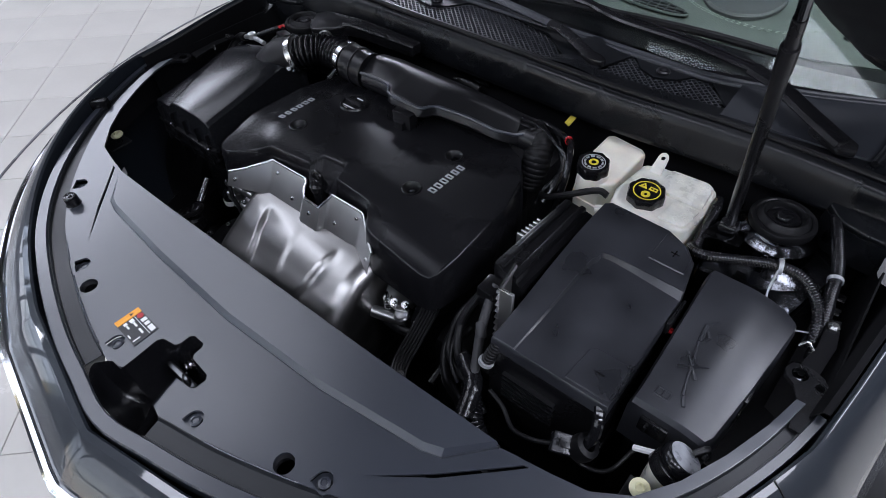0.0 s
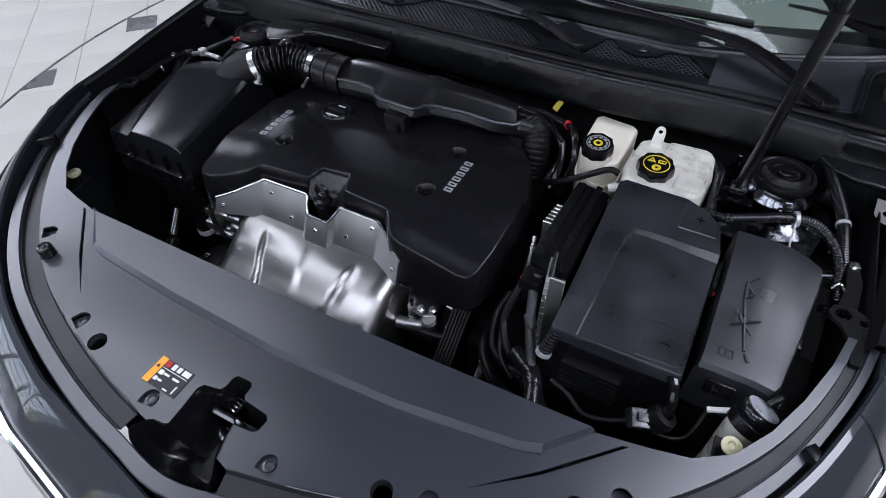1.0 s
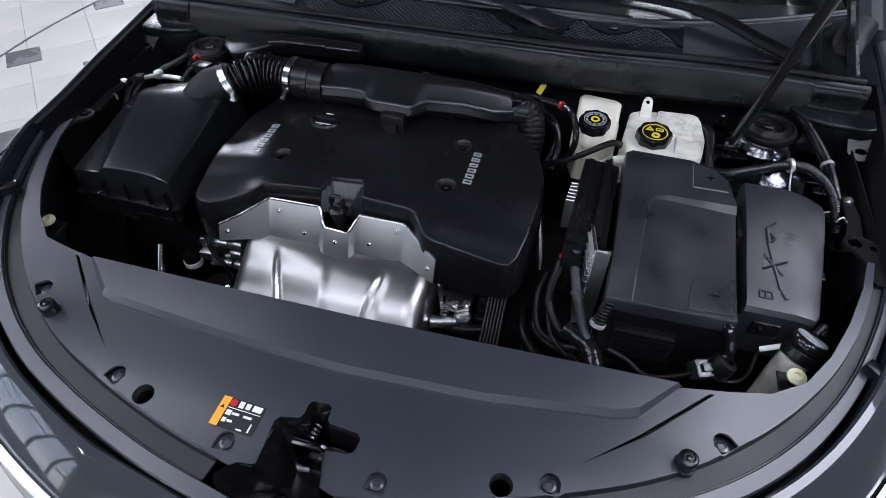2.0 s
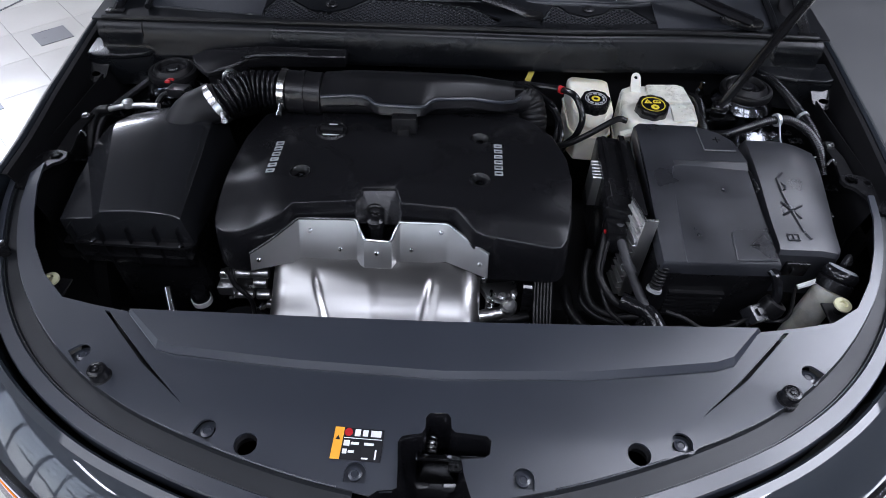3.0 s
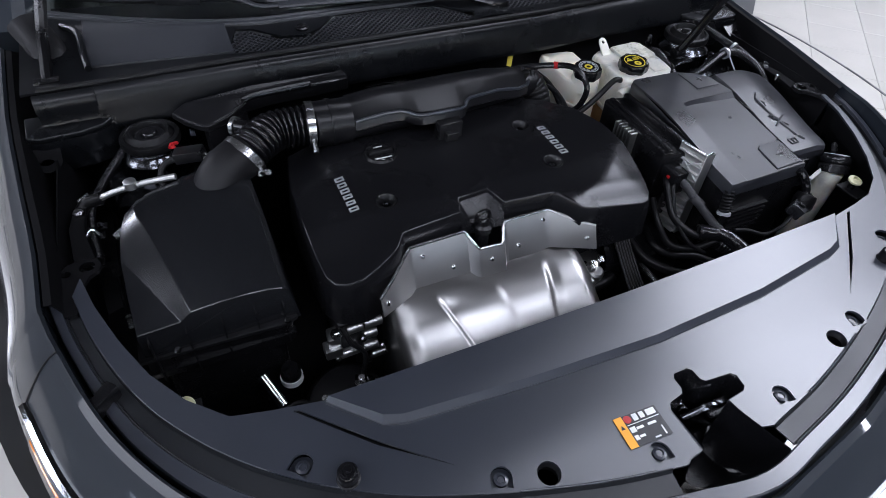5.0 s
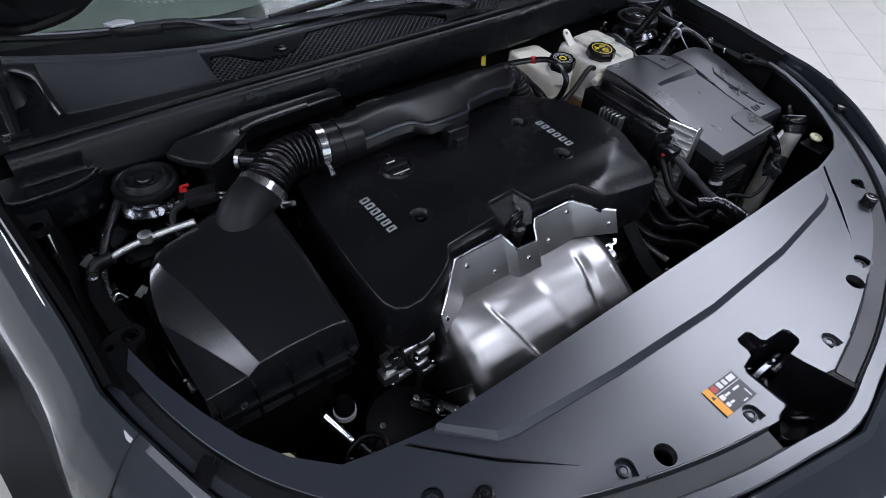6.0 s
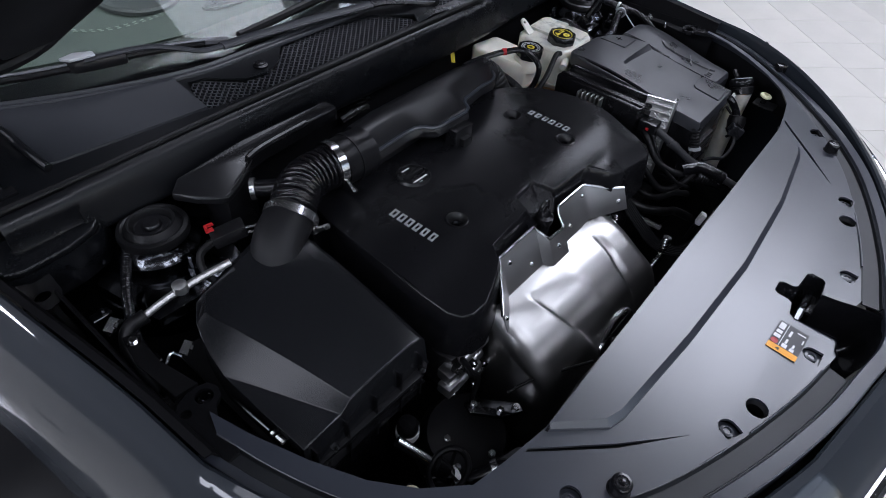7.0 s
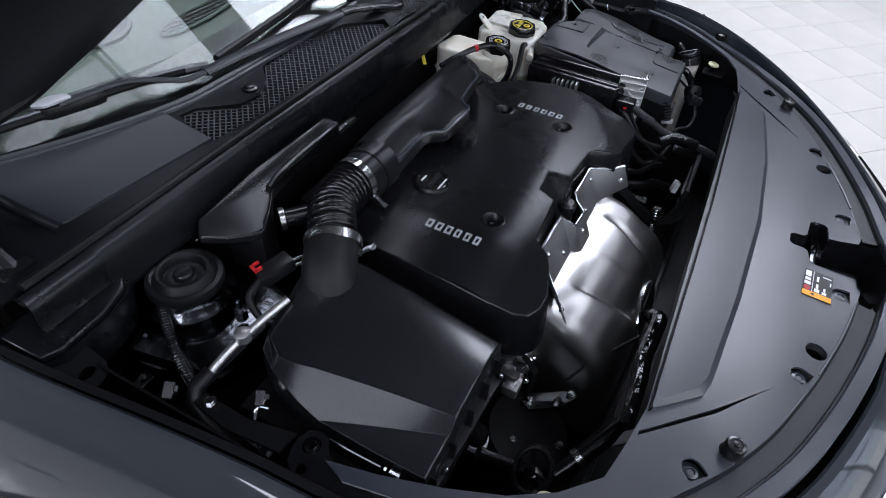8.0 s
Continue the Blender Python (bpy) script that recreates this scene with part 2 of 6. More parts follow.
def plate(outline, holes, z, t, shape=None, cuts=()):
    """A flat plate with holes through it, z at its top, t thick; shape(x, y) lifts it; cuts: lines y = c that may bend."""
    bm = bmesh.new()
    edges = []
    for loop in (outline, *holes):
        vs = [bm.verts.new((x, y, 0)) for x, y in loop]
        edges += [bm.edges.new((vs[i], vs[(i + 1) % len(vs)])) for i in range(len(vs))]
    bmesh.ops.triangle_fill(bm, use_beauty=True, use_dissolve=False, edges=edges)
    for axis, c in cuts:
        no = (0, 1, 0) if axis == "y" else (1, 0, 0)
        co = (0, c, 0) if axis == "y" else (c, 0, 0)
        bmesh.ops.bisect_plane(bm, geom=bm.verts[:] + bm.edges[:] + bm.faces[:], plane_co=co, plane_no=no)
    bmesh.ops.recalc_face_normals(bm, faces=bm.faces)
    if sum(f.normal.z for f in bm.faces) < 0:
        bmesh.ops.reverse_faces(bm, faces=bm.faces)
    ext = bmesh.ops.extrude_face_region(bm, geom=bm.faces[:])
    new_vs = set(g for g in ext["geom"] if isinstance(g, bmesh.types.BMVert))
    for v in bm.verts:
        lift = shape(v.co.x, v.co.y) if shape else 0
        v.co.z = z + lift + (0 if v in new_vs else -t)
    return bm


def arc_pts(half):
    """Mirror a half outline about x = 0, from the left end to the right end."""
    return [(-p[0], *p[1:]) for p in reversed(half) if p[0] > 1e-6] + list(half)


def smooth01(a, b, v):
    t = min(1, max(0, (v - a) / (b - a)))
    return t * t * (3 - 2 * t)


# ---- the showroom ----
floor = tagged(part("floor", box(-9, 9, -7.2, 12, -0.2, -0.004), GROUT), "pale grey grout bed under glossy white tiles", "floor", kind="structure")
tagged(part("wall_north", box(-9, 9, 12, 12.2, -0.2, 4.3), WALLM), "plain grey painted showroom wall", "wall", kind="structure")
tagged(part("wall_east", box(9, 9.2, -7.2, 12.2, -0.2, 4.3), WALLM), "plain grey painted showroom wall", "wall", kind="structure")
west = join(box(-9.2, -9, -7.2, -6.5, -0.2, 4.3), box(-9.2, -9, -1.5, 12.2, -0.2, 4.3), box(-9.2, -9, -6.5, -1.5, -0.2, 0.5), box(-9.2, -9, -6.5, -1.5, 4.1, 4.3))
tagged(part("wall_west", west, WALLM), "grey wall with a wide glazed opening", "wall", kind="structure")
win = thing("window_2", (-9.1, -4.0, 0.5), "wide showroom window with dark metal glazing bars", "window", kind="structure")
for i in range(6):
    y = -6.5 + i
    part("mullion", box(-9.14, -9.06, y - 0.05, y + 0.05, 0.5, 4.1, 0.004, 1), FRAMEM, win)
for z in (0.535, 1.25, 1.95, 2.65, 3.35, 4.065):
    part("transom", box(-9.135, -9.065, -6.5, -1.5, z - 0.045, z + 0.045), FRAMEM, win)
pane = part("pane", box(-9.103, -9.097, -6.48, -1.52, 0.55, 4.05), CLEAR, win)
pane.visible_shadow = False
tagged(part("ceiling", box(-9.2, 9.2, -7.4, 12.2, 4.3, 4.5), CEILM), "matt black showroom ceiling", "ceiling", kind="structure")
south = join(box(-9.2, -8, -7.4, -7.2, -0.2, 4.3), box(4, 9.2, -7.4, -7.2, -0.2, 4.3), box(-8, 4, -7.4, -7.2, -0.2, 0.1), box(-8, 4, -7.4, -7.2, 4.1, 4.3))
tagged(part("wall_south", south, WALLM), "grey wall with a wide glazed opening", "wall", kind="structure")
win2 = thing("window_1", (-2, -7.3, 0.1), "wide showroom window with dark metal glazing bars", "window", kind="structure")
for i in range(11):
    x = -8 + i * 1.2
    part("mullion", box(x - 0.035, x + 0.035, -7.34, -7.26, 0.1, 4.1, 0.004, 1), FRAMEM, win2)
for z in (0.135, 1.4, 2.3, 3.2, 4.065):
    part("transom", box(-8, 4, -7.335, -7.265, z - 0.03, z + 0.03), FRAMEM, win2)
pane2 = part("pane", box(-7.98, 3.98, -7.303, -7.297, 0.15, 4.05), CLEAR, win2)
pane2.visible_shadow = False
# frames and diffusers round the added, unseen ceiling lights
for x, y, sx, sy, watts in LAMPS:
    a, b = sx / 2 + 0.03, sy / 2 + 0.03
    lamp = thing("ceiling_fill_panel", (x, y, 4.3), "unseen white ceiling light panel in a dark frame, lit, added to light the bay", "lamp", "ceiling light panels")
    part("housing", join(box(x - a - 0.04, x + a + 0.04, y - b - 0.04, y - b, 4.03, 4.299), box(x - a - 0.04, x + a + 0.04, y + b, y + b + 0.04, 4.03, 4.299),
                         box(x - a - 0.04, x - a, y - b, y + b, 4.03, 4.299), box(x + a, x + a + 0.04, y - b, y + b, 4.03, 4.299)), FRAMEM, lamp)
    part("diffuser", box(x - a, x + a, y - b, y + b, 4.08, 4.1), LAMPM, lamp)

# grey carpet beside the display circle
carpet = [(1.05, 1.95), (1.6, 1.98), (2.1, 2.13), (2.33, 2.25), (2.56, 2.43), (3.0, 2.82), (3.6, 3.3), (5.2, 4.6), (5.2, 7), (1.05, 7)]
tagged(part("carpet", prism(carpet, 0.004, 0.03, 0.008), MAT), "flat dark grey carpet lying on the white tiles", "carpet", kind="structure")

# ---- the car body ----
S_HALF = [(0, .2405), (.08, .2545), (.16, .271), (.24, .294), (.32, .322), (.40, .356), (.46, .390), (.51, .425), (.56, .468), (.605, .516), (.645, .570), (.676, .630), (.700, .697), (.716, .764)]
SEAL_IN = [(p.x, p.y - .003 + .02 * p.x) for p in spline([(x, y, 0) for x, y in arc_pts(S_HALF)], 4)]


def outward(path):
    out = []
    for i in range(len(path)):
        a, b = Vector(path[max(i - 1, 0)]), Vector(path[min(i + 1, len(path) - 1)])
        d = (b - a).normalized()
        out.append(Vector((d.y, -d.x)))
    return out


def off(path, d):
    return [(p[0] + n.x * d, p[1] + n.y * d) for p, n in zip(path, outward(path))]


def seal_z(y):
    return 0.741 + 0.042 * smooth01(0.40, 0.78, y)


def narrow(y):
    """The seal's bands narrow towards the sides."""
    return 1 - 0.42 * smooth01(.42, .66, y)


def sweep(path, profile, zf):
    """A strip along a plan line, its cross section in (outwards, up)."""
    ns = outward(path)
    return grid([[(p[0] + n.x * d * narrow(p[1]), p[1] + n.y * d * narrow(p[1]), zf(p[1]) + h) for d, h in profile] for p, n in zip(path, ns)])


car = thing("car_body", (0, 1.2, 0), "dark grey metallic saloon car with its bonnet raised", "car")

# painted front and fenders: a line along the bonnet gap, and the section outside it
EDGE = [(p[0] + n.x * .061 * narrow(p[1]), p[1] + n.y * .061 * narrow(p[1])) for p, n in zip(SEAL_IN, outward(SEAL_IN))]
EDGE = [(-.815, 1.62), (-.807, 1.40), (-.795, 1.17), (-.778, 1.02), (-.765, .92), (-.753, .82)] + [p for p in EDGE if p[1] < .73] + [(.753, .82), (.765, .92), (.778, 1.02), (.795, 1.17), (.807, 1.40), (.815, 1.62)]
EDGE = [(p.x, p.y) for p in spline([(x, y, 0) for x, y in EDGE], 2)]
# the nose comes to a blunt point in the middle
EDGE = [(x, max(y, .179 + .19 * abs(x)) if abs(x) < .3 else y) for x, y in EDGE]
FRONT = [(-.002, -.06), (0, -.004), (.003, -.0004), (.013, -.004), (.027, -.0125), (.044, -.0265), (.074, -.058), (.082, -.075), (.098, -.14), (.105, -.34), (.09, -.52)]
SIDE = [(-.002, -.06), (0, -.004), (.004, 0), (.011, -.003), (.024, -.014), (.040, -.034), (.057, -.060), (.072, -.092), (.086, -.14), (.10, -.26), (.10, -.45)]


def edge_z(y):
    return 0.737 + 0.066 * smooth01(0.26, 0.70, y) + 0.012 * smooth01(0.7, 1.0, y) + 0.03 * smooth01(1.0, 1.6, y)


def body_rows():
    rows = []
    for p, n in zip(EDGE, outward(EDGE)):
        w = smooth01(0.25, 0.85, p[1])
        rows.append([(p[0] + n.x * (a[0] * (1 - w) + b[0] * w), p[1] + n.y * (a[0] * (1 - w) + b[0] * w), edge_z(p[1]) + a[1] * (1 - w) + b[1] * w) for a, b in zip(FRONT, SIDE)])
    return rows


ROWS = body_rows()
iL = max(i for i, p in enumerate(EDGE) if p[1] > 0.64 and p[0] < 0)
iR = min(i for i, p in enumerate(EDGE) if p[1] > 0.64 and p[0] > 0)
lampL = [i for i, p in enumerate(EDGE) if p[1] < 0.66 and p[0] < -0.40]
lampR = [i for i, p in enumerate(EDGE) if p[1] < 0.66 and p[0] > 0.40]
part("fender", thick(grid(ROWS[:iL + 1]), 0.002), PAINT, car)
part("fender", thick(grid(ROWS[iR:]), 0.002), PAINT, car)
part("panel_gap", tube([Vector(q) + Vector((0, 0, .0004)) for q in ROWS[iL][2:8]], .0014, 6, 3), SHELL, car)
part("panel_gap", tube([Vector(q) + Vector((0, 0, .0004)) for q in ROWS[iR][2:8]], .0014, 6, 3), SHELL, car)
part("bumper", thick(grid([r[:7] for r in ROWS[iL:iR + 1]]), 0.002), PAINT, car, sharp=11)
part("bumper_front", thick(grid([r[6:] for r in ROWS[lampL[-1]:lampR[0] + 1]]), 0.002), GLOSS, car, "gloss black grille surround")
for idx in (lampL, lampR):
    lo, hi = max(idx[0], iL), min(idx[-1], iR)
    lampo = part("headlight", thick(grid([r[6:9] for r in ROWS[lo:hi + 1]]), 0.002), GLOSS, car, "glossy dark headlight glass")
    part("lower_bumper", thick(grid([r[8:] for r in ROWS[lo:hi + 1]]), 0.002), PAINT, car)
    strip = [Vector(r[7]) + Vector((0, 0, -0.012)) for r in ROWS[lo + 2:hi - 1]]
    part("turn_signal", tube(strip, 0.005, 8, 1), AMBER, lampo, "amber strip")
    part("chrome_trim", tube([Vector(r[6]) for r in ROWS[lo:hi + 1]], 0.008, 8, 1), CHROME, lampo)
part("grille_trim", tube([Vector(r[6]) for r in ROWS[lampL[-1]:lampR[0] + 1]], 0.010, 10, 1), CHROME, car, "chrome grille strip")
for sx in (-1, 1):
    for wy in (1.02, 3.75):
        wheel = part("wheel", lathe([(.20, -.10), (.325, -.11), (.335, -.06), (.335, .06), (.325, .11), (.20, .10)], (sx * .80, wy, .335), (1, 0, 0), 40), RUBBER, car)
        part("rim", lathe([(.21, -.09), (.21, .06), (.18, .09), (.06, .07), (.05, .10)], (sx * .80, wy, .335), (sx, 0, 0), 30), CAST, wheel)
# dark flange inside each fender and the gap below
for sgn in (-1, 1):
    pts = [p for p in EDGE if p[1] > .72 and p[0] * sgn > 0]
    pts.sort(key=lambda p: p[1])
    part("fender_flange", thick(grid([[(p[0] - sgn * .003, p[1], edge_z(p[1]) - .003), (p[0] - sgn * .012, p[1], edge_z(p[1]) - .004), (p[0] - sgn * .022, p[1], edge_z(p[1]) - .03), (p[0] - sgn * .035, p[1], edge_z(p[1]) - .10), (p[0] - sgn * .035, p[1], .3)] for p in pts]), .002), FLANGE, car)
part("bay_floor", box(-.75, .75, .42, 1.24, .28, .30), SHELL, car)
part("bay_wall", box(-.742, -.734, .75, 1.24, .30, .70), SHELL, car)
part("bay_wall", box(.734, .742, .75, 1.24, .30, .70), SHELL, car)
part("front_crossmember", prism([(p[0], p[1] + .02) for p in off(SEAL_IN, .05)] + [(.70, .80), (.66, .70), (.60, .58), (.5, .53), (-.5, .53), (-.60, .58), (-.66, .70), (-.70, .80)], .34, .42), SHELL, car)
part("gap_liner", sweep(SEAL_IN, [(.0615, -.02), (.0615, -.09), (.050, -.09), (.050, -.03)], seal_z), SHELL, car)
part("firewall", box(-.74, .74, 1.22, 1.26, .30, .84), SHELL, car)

# bulkhead panel and seal below the windscreen
def bulk(x):
    return 1.15 - 0.02 * smooth01(.3, .75, x) - 0.006 * smooth01(.3, .75, -x) + 0.03 * smooth01(.2, .6, x)


XS = [-.655 + 1.31 * k / 30 for k in range(31)]
PROFILE = [(.003, .862), (-.005, .859), (-.010, .852), (-.0135, .840), (-.0165, .825), (-.019, .810), (-.0215, .801), (-.0225, .796), (-.021, .791), (-.016, .788), (.0, .786)]
part("bulkhead_panel", thick(grid([[(x, bulk(x) + a, z) for a, z in PROFILE] for x in XS]), .003), COWLP, car, "dark plastic bulkhead panel")
part("bulkhead_back", thick(grid([[(x, bulk(x) + .006, .792), (x, bulk(x) + .032, .78), (x, bulk(x) + .036, .62)] for x in XS]), .003), SHELL, car)
part("bulkhead_seal", tube([(x, bulk(x) + .006, .866) for x in [-.735 + 1.47 * k / 30 for k in range(31)]], .006, 10, 2), RUBBER, car, "long black rubber seal")
# stepped ends of the bulkhead
for sgn in (-1, 1):
    ends = [sgn * v for v in (.652, .68, .71, .745)]
    part("bulkhead_end", thick(grid([[(x, bulk(x) + a - .003, z) for a, z in PROFILE[:4]] + [(x, bulk(x) - .012, .824), (x, bulk(x) - .016, .812)] for x in ends]), .003), COWLP, car, "stepped end of the bulkhead panel")
    step = [(sgn * .628, 1.139), (sgn * .652, 1.112), (sgn * .69, 1.101), (sgn * .750, 1.097), (sgn * .772, 1.105), (sgn * .775, 1.165), (sgn * .63, 1.165)]
    part("corner_shelf", prism(step, .800, .810, .004, 3, lambda x, y: .05 * (y - 1.10)), COWLP, car, "ledge at the corner of the bay")
    part("corner_skirt", thick(grid([[(x, y, .801), (x, y - .002, .785), (x, y + .006, .74)] for x, y in step[:5]]), .003), COWLP, car)

# cowl with its two mesh grilles
def cowl_z(y):
    return .864 + .10 * (y - 1.155)


def rear_y(x):
    return 1.275 + .515 * max(0, abs(x) - .33) ** 1.5


MESH_L = [(-.425, 1.178), (-.30, 1.166), (-.10, 1.166), (.075, 1.172), (.088, 1.192), (.02, 1.245), (-.10, 1.268), (-.20, 1.262), (-.235, 1.225), (-.275, 1.205), (-.315, 1.212), (-.365, 1.252), (-.395, 1.258)]
MESH_R = [(.165, 1.186), (.30, 1.192), (.42, 1.204), (.405, 1.215), (.365, 1.262), (.33, 1.262), (.305, 1.236), (.268, 1.222), (.232, 1.236), (.205, 1.27)]
cowl_out = [(-.76, 1.150)] + [(x, bulk(x) + .014) for x in (-.6, -.45, -.3, -.15, 0, .15, .3, .45, .6)] + [(.76, 1.165), (.76, rear_y(.76))] + [(x, rear_y(x)) for x in (.66, .6, .55, .5, .45, .4, .2, 0, -.2, -.4, -.45, -.5, -.55, -.6, -.66)] + [(-.76, rear_y(.76))]
cowl = part("cowl_panel", plate(cowl_out, (MESH_L, MESH_R), 0, .004, lambda x, y: cowl_z(y) + .008 * math.exp(-((x - .12) / .05) ** 2), [("y", 1.21), ("y", 1.26), ("x", .06), ("x", .12), ("x", .18), ("x", -.5), ("x", .5)]), COWLP, car, "dark plastic cowl panel")


def inside(pt, poly):
    x, y, hit = pt[0], pt[1], False
    for (x0, y0), (x1, y1) in zip(poly, poly[1:] + poly[:1]):
        if (y0 > y) != (y1 > y) and x < (x1 - x0) * (y - y0) / (y1 - y0) + x0:
            hit = not hit
    return hit


def lattice(poly, pitch, bar, h):
    """A diamond lattice of thin bars clipped to an outline."""
    bm = bmesh.new()
    for s in (-1, 1):
        c = -2.0
        while c < 2.0:
            run = []
            for k in range(-400, 400):
                t = k * 0.003
                p = (c + t, 1.21 + s * t * 0.9)
                if inside(p, poly):
                    run.append(p)
                elif run:
                    if len(run) > 2:
                        a, b = Vector((*run[0], 0)), Vector((*run[-1], 0))
                        d = (b - a).normalized()
                        n = Vector((-d.y, d.x, 0)) * bar
                        vs = [bm.verts.new((q.x, q.y, cowl_z(q.y) + dz)) for dz in (-.004, -.004 - h) for q in (a - n, b - n, b + n, a + n)]
                        for f4 in ((0, 1, 2, 3), (4, 5, 6, 7), (0, 1, 5, 4), (1, 2, 6, 5), (2, 3, 7, 6), (3, 0, 4, 7)):
                            bm.faces.new([vs[i] for i in f4])
                    run = []
            c += pitch
    return bm


part("cowl_mesh", lattice(MESH_L, .0125, .0010, .004), GRILLE, cowl, "fine black diamond mesh")
part("cowl_mesh", lattice(MESH_R, .0125, .0010, .004), GRILLE, cowl, "fine black diamond mesh")
part("cowl_tray", box(-.72, .72, 1.17, 1.31, .80, .81), SHELL, car)
for x, y in ((-.272, 1.228), (.275, 1.245)):
    part("push_clip", lathe([(.013, 0), (.013, .003), (.009, .005), (.009, .007), (.004, .009)], (x, y, cowl_z(y)), seg=18), BLACK, cowl)
# shallow side lids of the cowl with raised edges
for sgn in (-1, 1):
    ends = []
    for k in range(15):
        x = .412 + .244 * k / 14
        near, far = 1.178 + .075 * (x - .412) + .10 * max(0, x - .635), rear_y(x) - .015
        fold = far - .012 - .030 * smooth01(.43, .64, x)
        drop = .012 * smooth01(.44, .66, x)
        ends.append([(sgn * x, near, .862), (sgn * x, near + .002, .8675), (sgn * x, near + .006, .8695), (sgn * x, near * .5 + fold * .5, .8755 - drop * .45), (sgn * x, fold - .008, .8815), (sgn * x, fold, .8835), (sgn * x, far - .006, .8850), (sgn * x, far, .884)])
    ends = [[(x, y, max(z, cowl_z(y) + .0035)) if j else (x, y, z) for j, (x, y, z) in enumerate(r)] for r in ends]
    ends.append([(sgn * .660, y, z - .014) for _, y, z in ends[-1]])
    part("cowl_end", thick(grid(ends), .003), COWLEND, cowl, "dark satin side lid of the cowl", sharp=50)
    part("cowl_fold", tube([(sgn * .653, 1.186, .874), (sgn * .658, 1.23, .880), (sgn * .664, 1.30, .888), (sgn * .69, 1.345, .886)], .006, 10, 5), COWLP, cowl)
part("windscreen_moulding", thick(grid([[(x, rear_y(x) + a, cowl_z(rear_y(x)) + h) for a, h in ((-.0155, -.002), (-.0150, .0030), (-.0135, .0042), (-.0075, .0052), (-.0062, .0046), (-.0050, .0062), (.0010, .0072), (.0030, .0050), (.0035, -.002))] for x in [-.76 + .038 * k for k in range(41)]]), .0015), COWLEND, car, "dark grey moulding along the windscreen base", sharp=50)
part("glass_channel", thick(grid([[(x, rear_y(x), .868), (x, rear_y(x) + .02, .862), (x, rear_y(x) + .05, .866)] for x in [-.76 + .076 * k for k in range(21)]]), .003), GLOSS, car)
screen = [[(x * (1 - .16 * s), rear_y(x) + .035 + .80 * s, .872 + .36 * s - .08 * x * x) for s in (0, .2, .4, .6, .8, 1)] for x in [-.76 + .076 * k for k in range(21)]]
ws = part("windscreen", thick(grid(screen), .005), GLASS, car, "green-tinted windscreen glass")
ws.visible_shadow = False
part("frit_band", thick(grid([[(x, rear_y(x) + .036, .865 - .08 * x * x), (x, rear_y(x) + .075, .882 - .08 * x * x), (x, rear_y(x) + .105, .8955 - .08 * x * x)] for x in [-.74 + .074 * k for k in range(21)]]), .001), GLOSS, car, "black border under the glass")
# dashboard behind the glass
dash = part("dashboard", thick(grid([[(x, 1.41 + .30 * x * x, .862), (x, 1.50 + .2 * x * x, .876), (x, 1.60 + .1 * x * x, .893), (x, 1.69, .905)] for x in [-.70 + .07 * k for k in range(21)]]), .004), DASH, car, "grey-green front shelf of the dashboard")
part("dash_top", thick(grid([[(x, 1.69, .907), (x, 1.74, .93), (x, 1.90, .945), (x, 2.02, .93), (x, 2.06, .80)] for x in [-.70 + .07 * k for k in range(21)]]), .004), DASH, dash, "grey-green padded dashboard top")
# oval vent, stitched round pad and speaker lid on the dashboard
def dash_z(x, y):
    return .862 + .17 * (y - 1.41 - .25 * x * x) + .004


for sgn in (-1, 1):
    ring = [(sgn * (-.115 + .095 * math.cos(a) + .028 * math.sin(a)), 1.487 + .0215 * math.sin(a)) for a in [2 * math.pi * k / 32 for k in range(32)]]
    vent = part("vent_frame", tube([(x, y, dash_z(x, y) + .001) for x, y in ring + ring[:1]], .003, 6, 1), DASH, dash, "oval vent rim")
    part("vent_floor", thick(grid([[(x, y, dash_z(x, y) - .001), (sgn * -.115, 1.487, dash_z(.115, 1.487) - .001)] for x, y in ring + ring[:1]]), .001), SHELL, vent)
    part("vent_bars", join(*[tube([(sgn * (-.205 + .02 * k), y, dash_z(.12, y) + .001) for y in (1.487 - w, 1.487 + w)], .0016, 5, 1, smooth=False) for k, w in enumerate((.006, .012, .016, .018, .019, .019, .018, .016, .012, .006))], *[tube([(sgn * (-.115 - w), y, dash_z(.115, y) + .001), (sgn * (-.115 + w), y, dash_z(.115, y) + .001)], .0016, 5, 1, smooth=False) for y, w in ((1.477, .082), (1.487, .092), (1.497, .082))]), DASHD, vent)
    pad = [(sgn * -.152, 1.60), (sgn * -.156, 1.565), (sgn * -.20, 1.525), (sgn * -.245, 1.508), (sgn * -.311, 1.500), (sgn * -.40, 1.512), (sgn * -.47, 1.56)]
    seam = [(p.x, p.y) for p in spline([(x, y, 0) for x, y in pad], 12)]
    for shift in (0, .008):
        for a, b in zip(seam[::2], seam[1::2]):
            part("stitch", tube([(q[0], q[1] + shift, dash_z(*q) + .0015) for q in (a, b)], .0008, 5, 1, smooth=False), STITCH, dash)
    part("speaker_lid", lathe([(.085, -.004), (.085, .003), (.079, .006), (.075, .0035), (.02, .003)], (sgn * -.285, 1.60, dash_z(.285, 1.60)), (0, -.17, 1), 36), DASHD, dash)
part("defrost_slot", box(.50, .60, 1.556, 1.564, .868, .881), BLACK, dash)
part("cabin", join(box(-.74, -.72, 1.45, 3.2, .4, .88), box(.72, .74, 1.45, 3.2, .4, .88), box(-.72, .72, 2.10, 3.2, .4, .45), box(-.72, .72, 3.18, 3.2, .45, 1.3), box(-.62, .62, 2.2, 3.2, 1.38, 1.40)), DASHD, car)
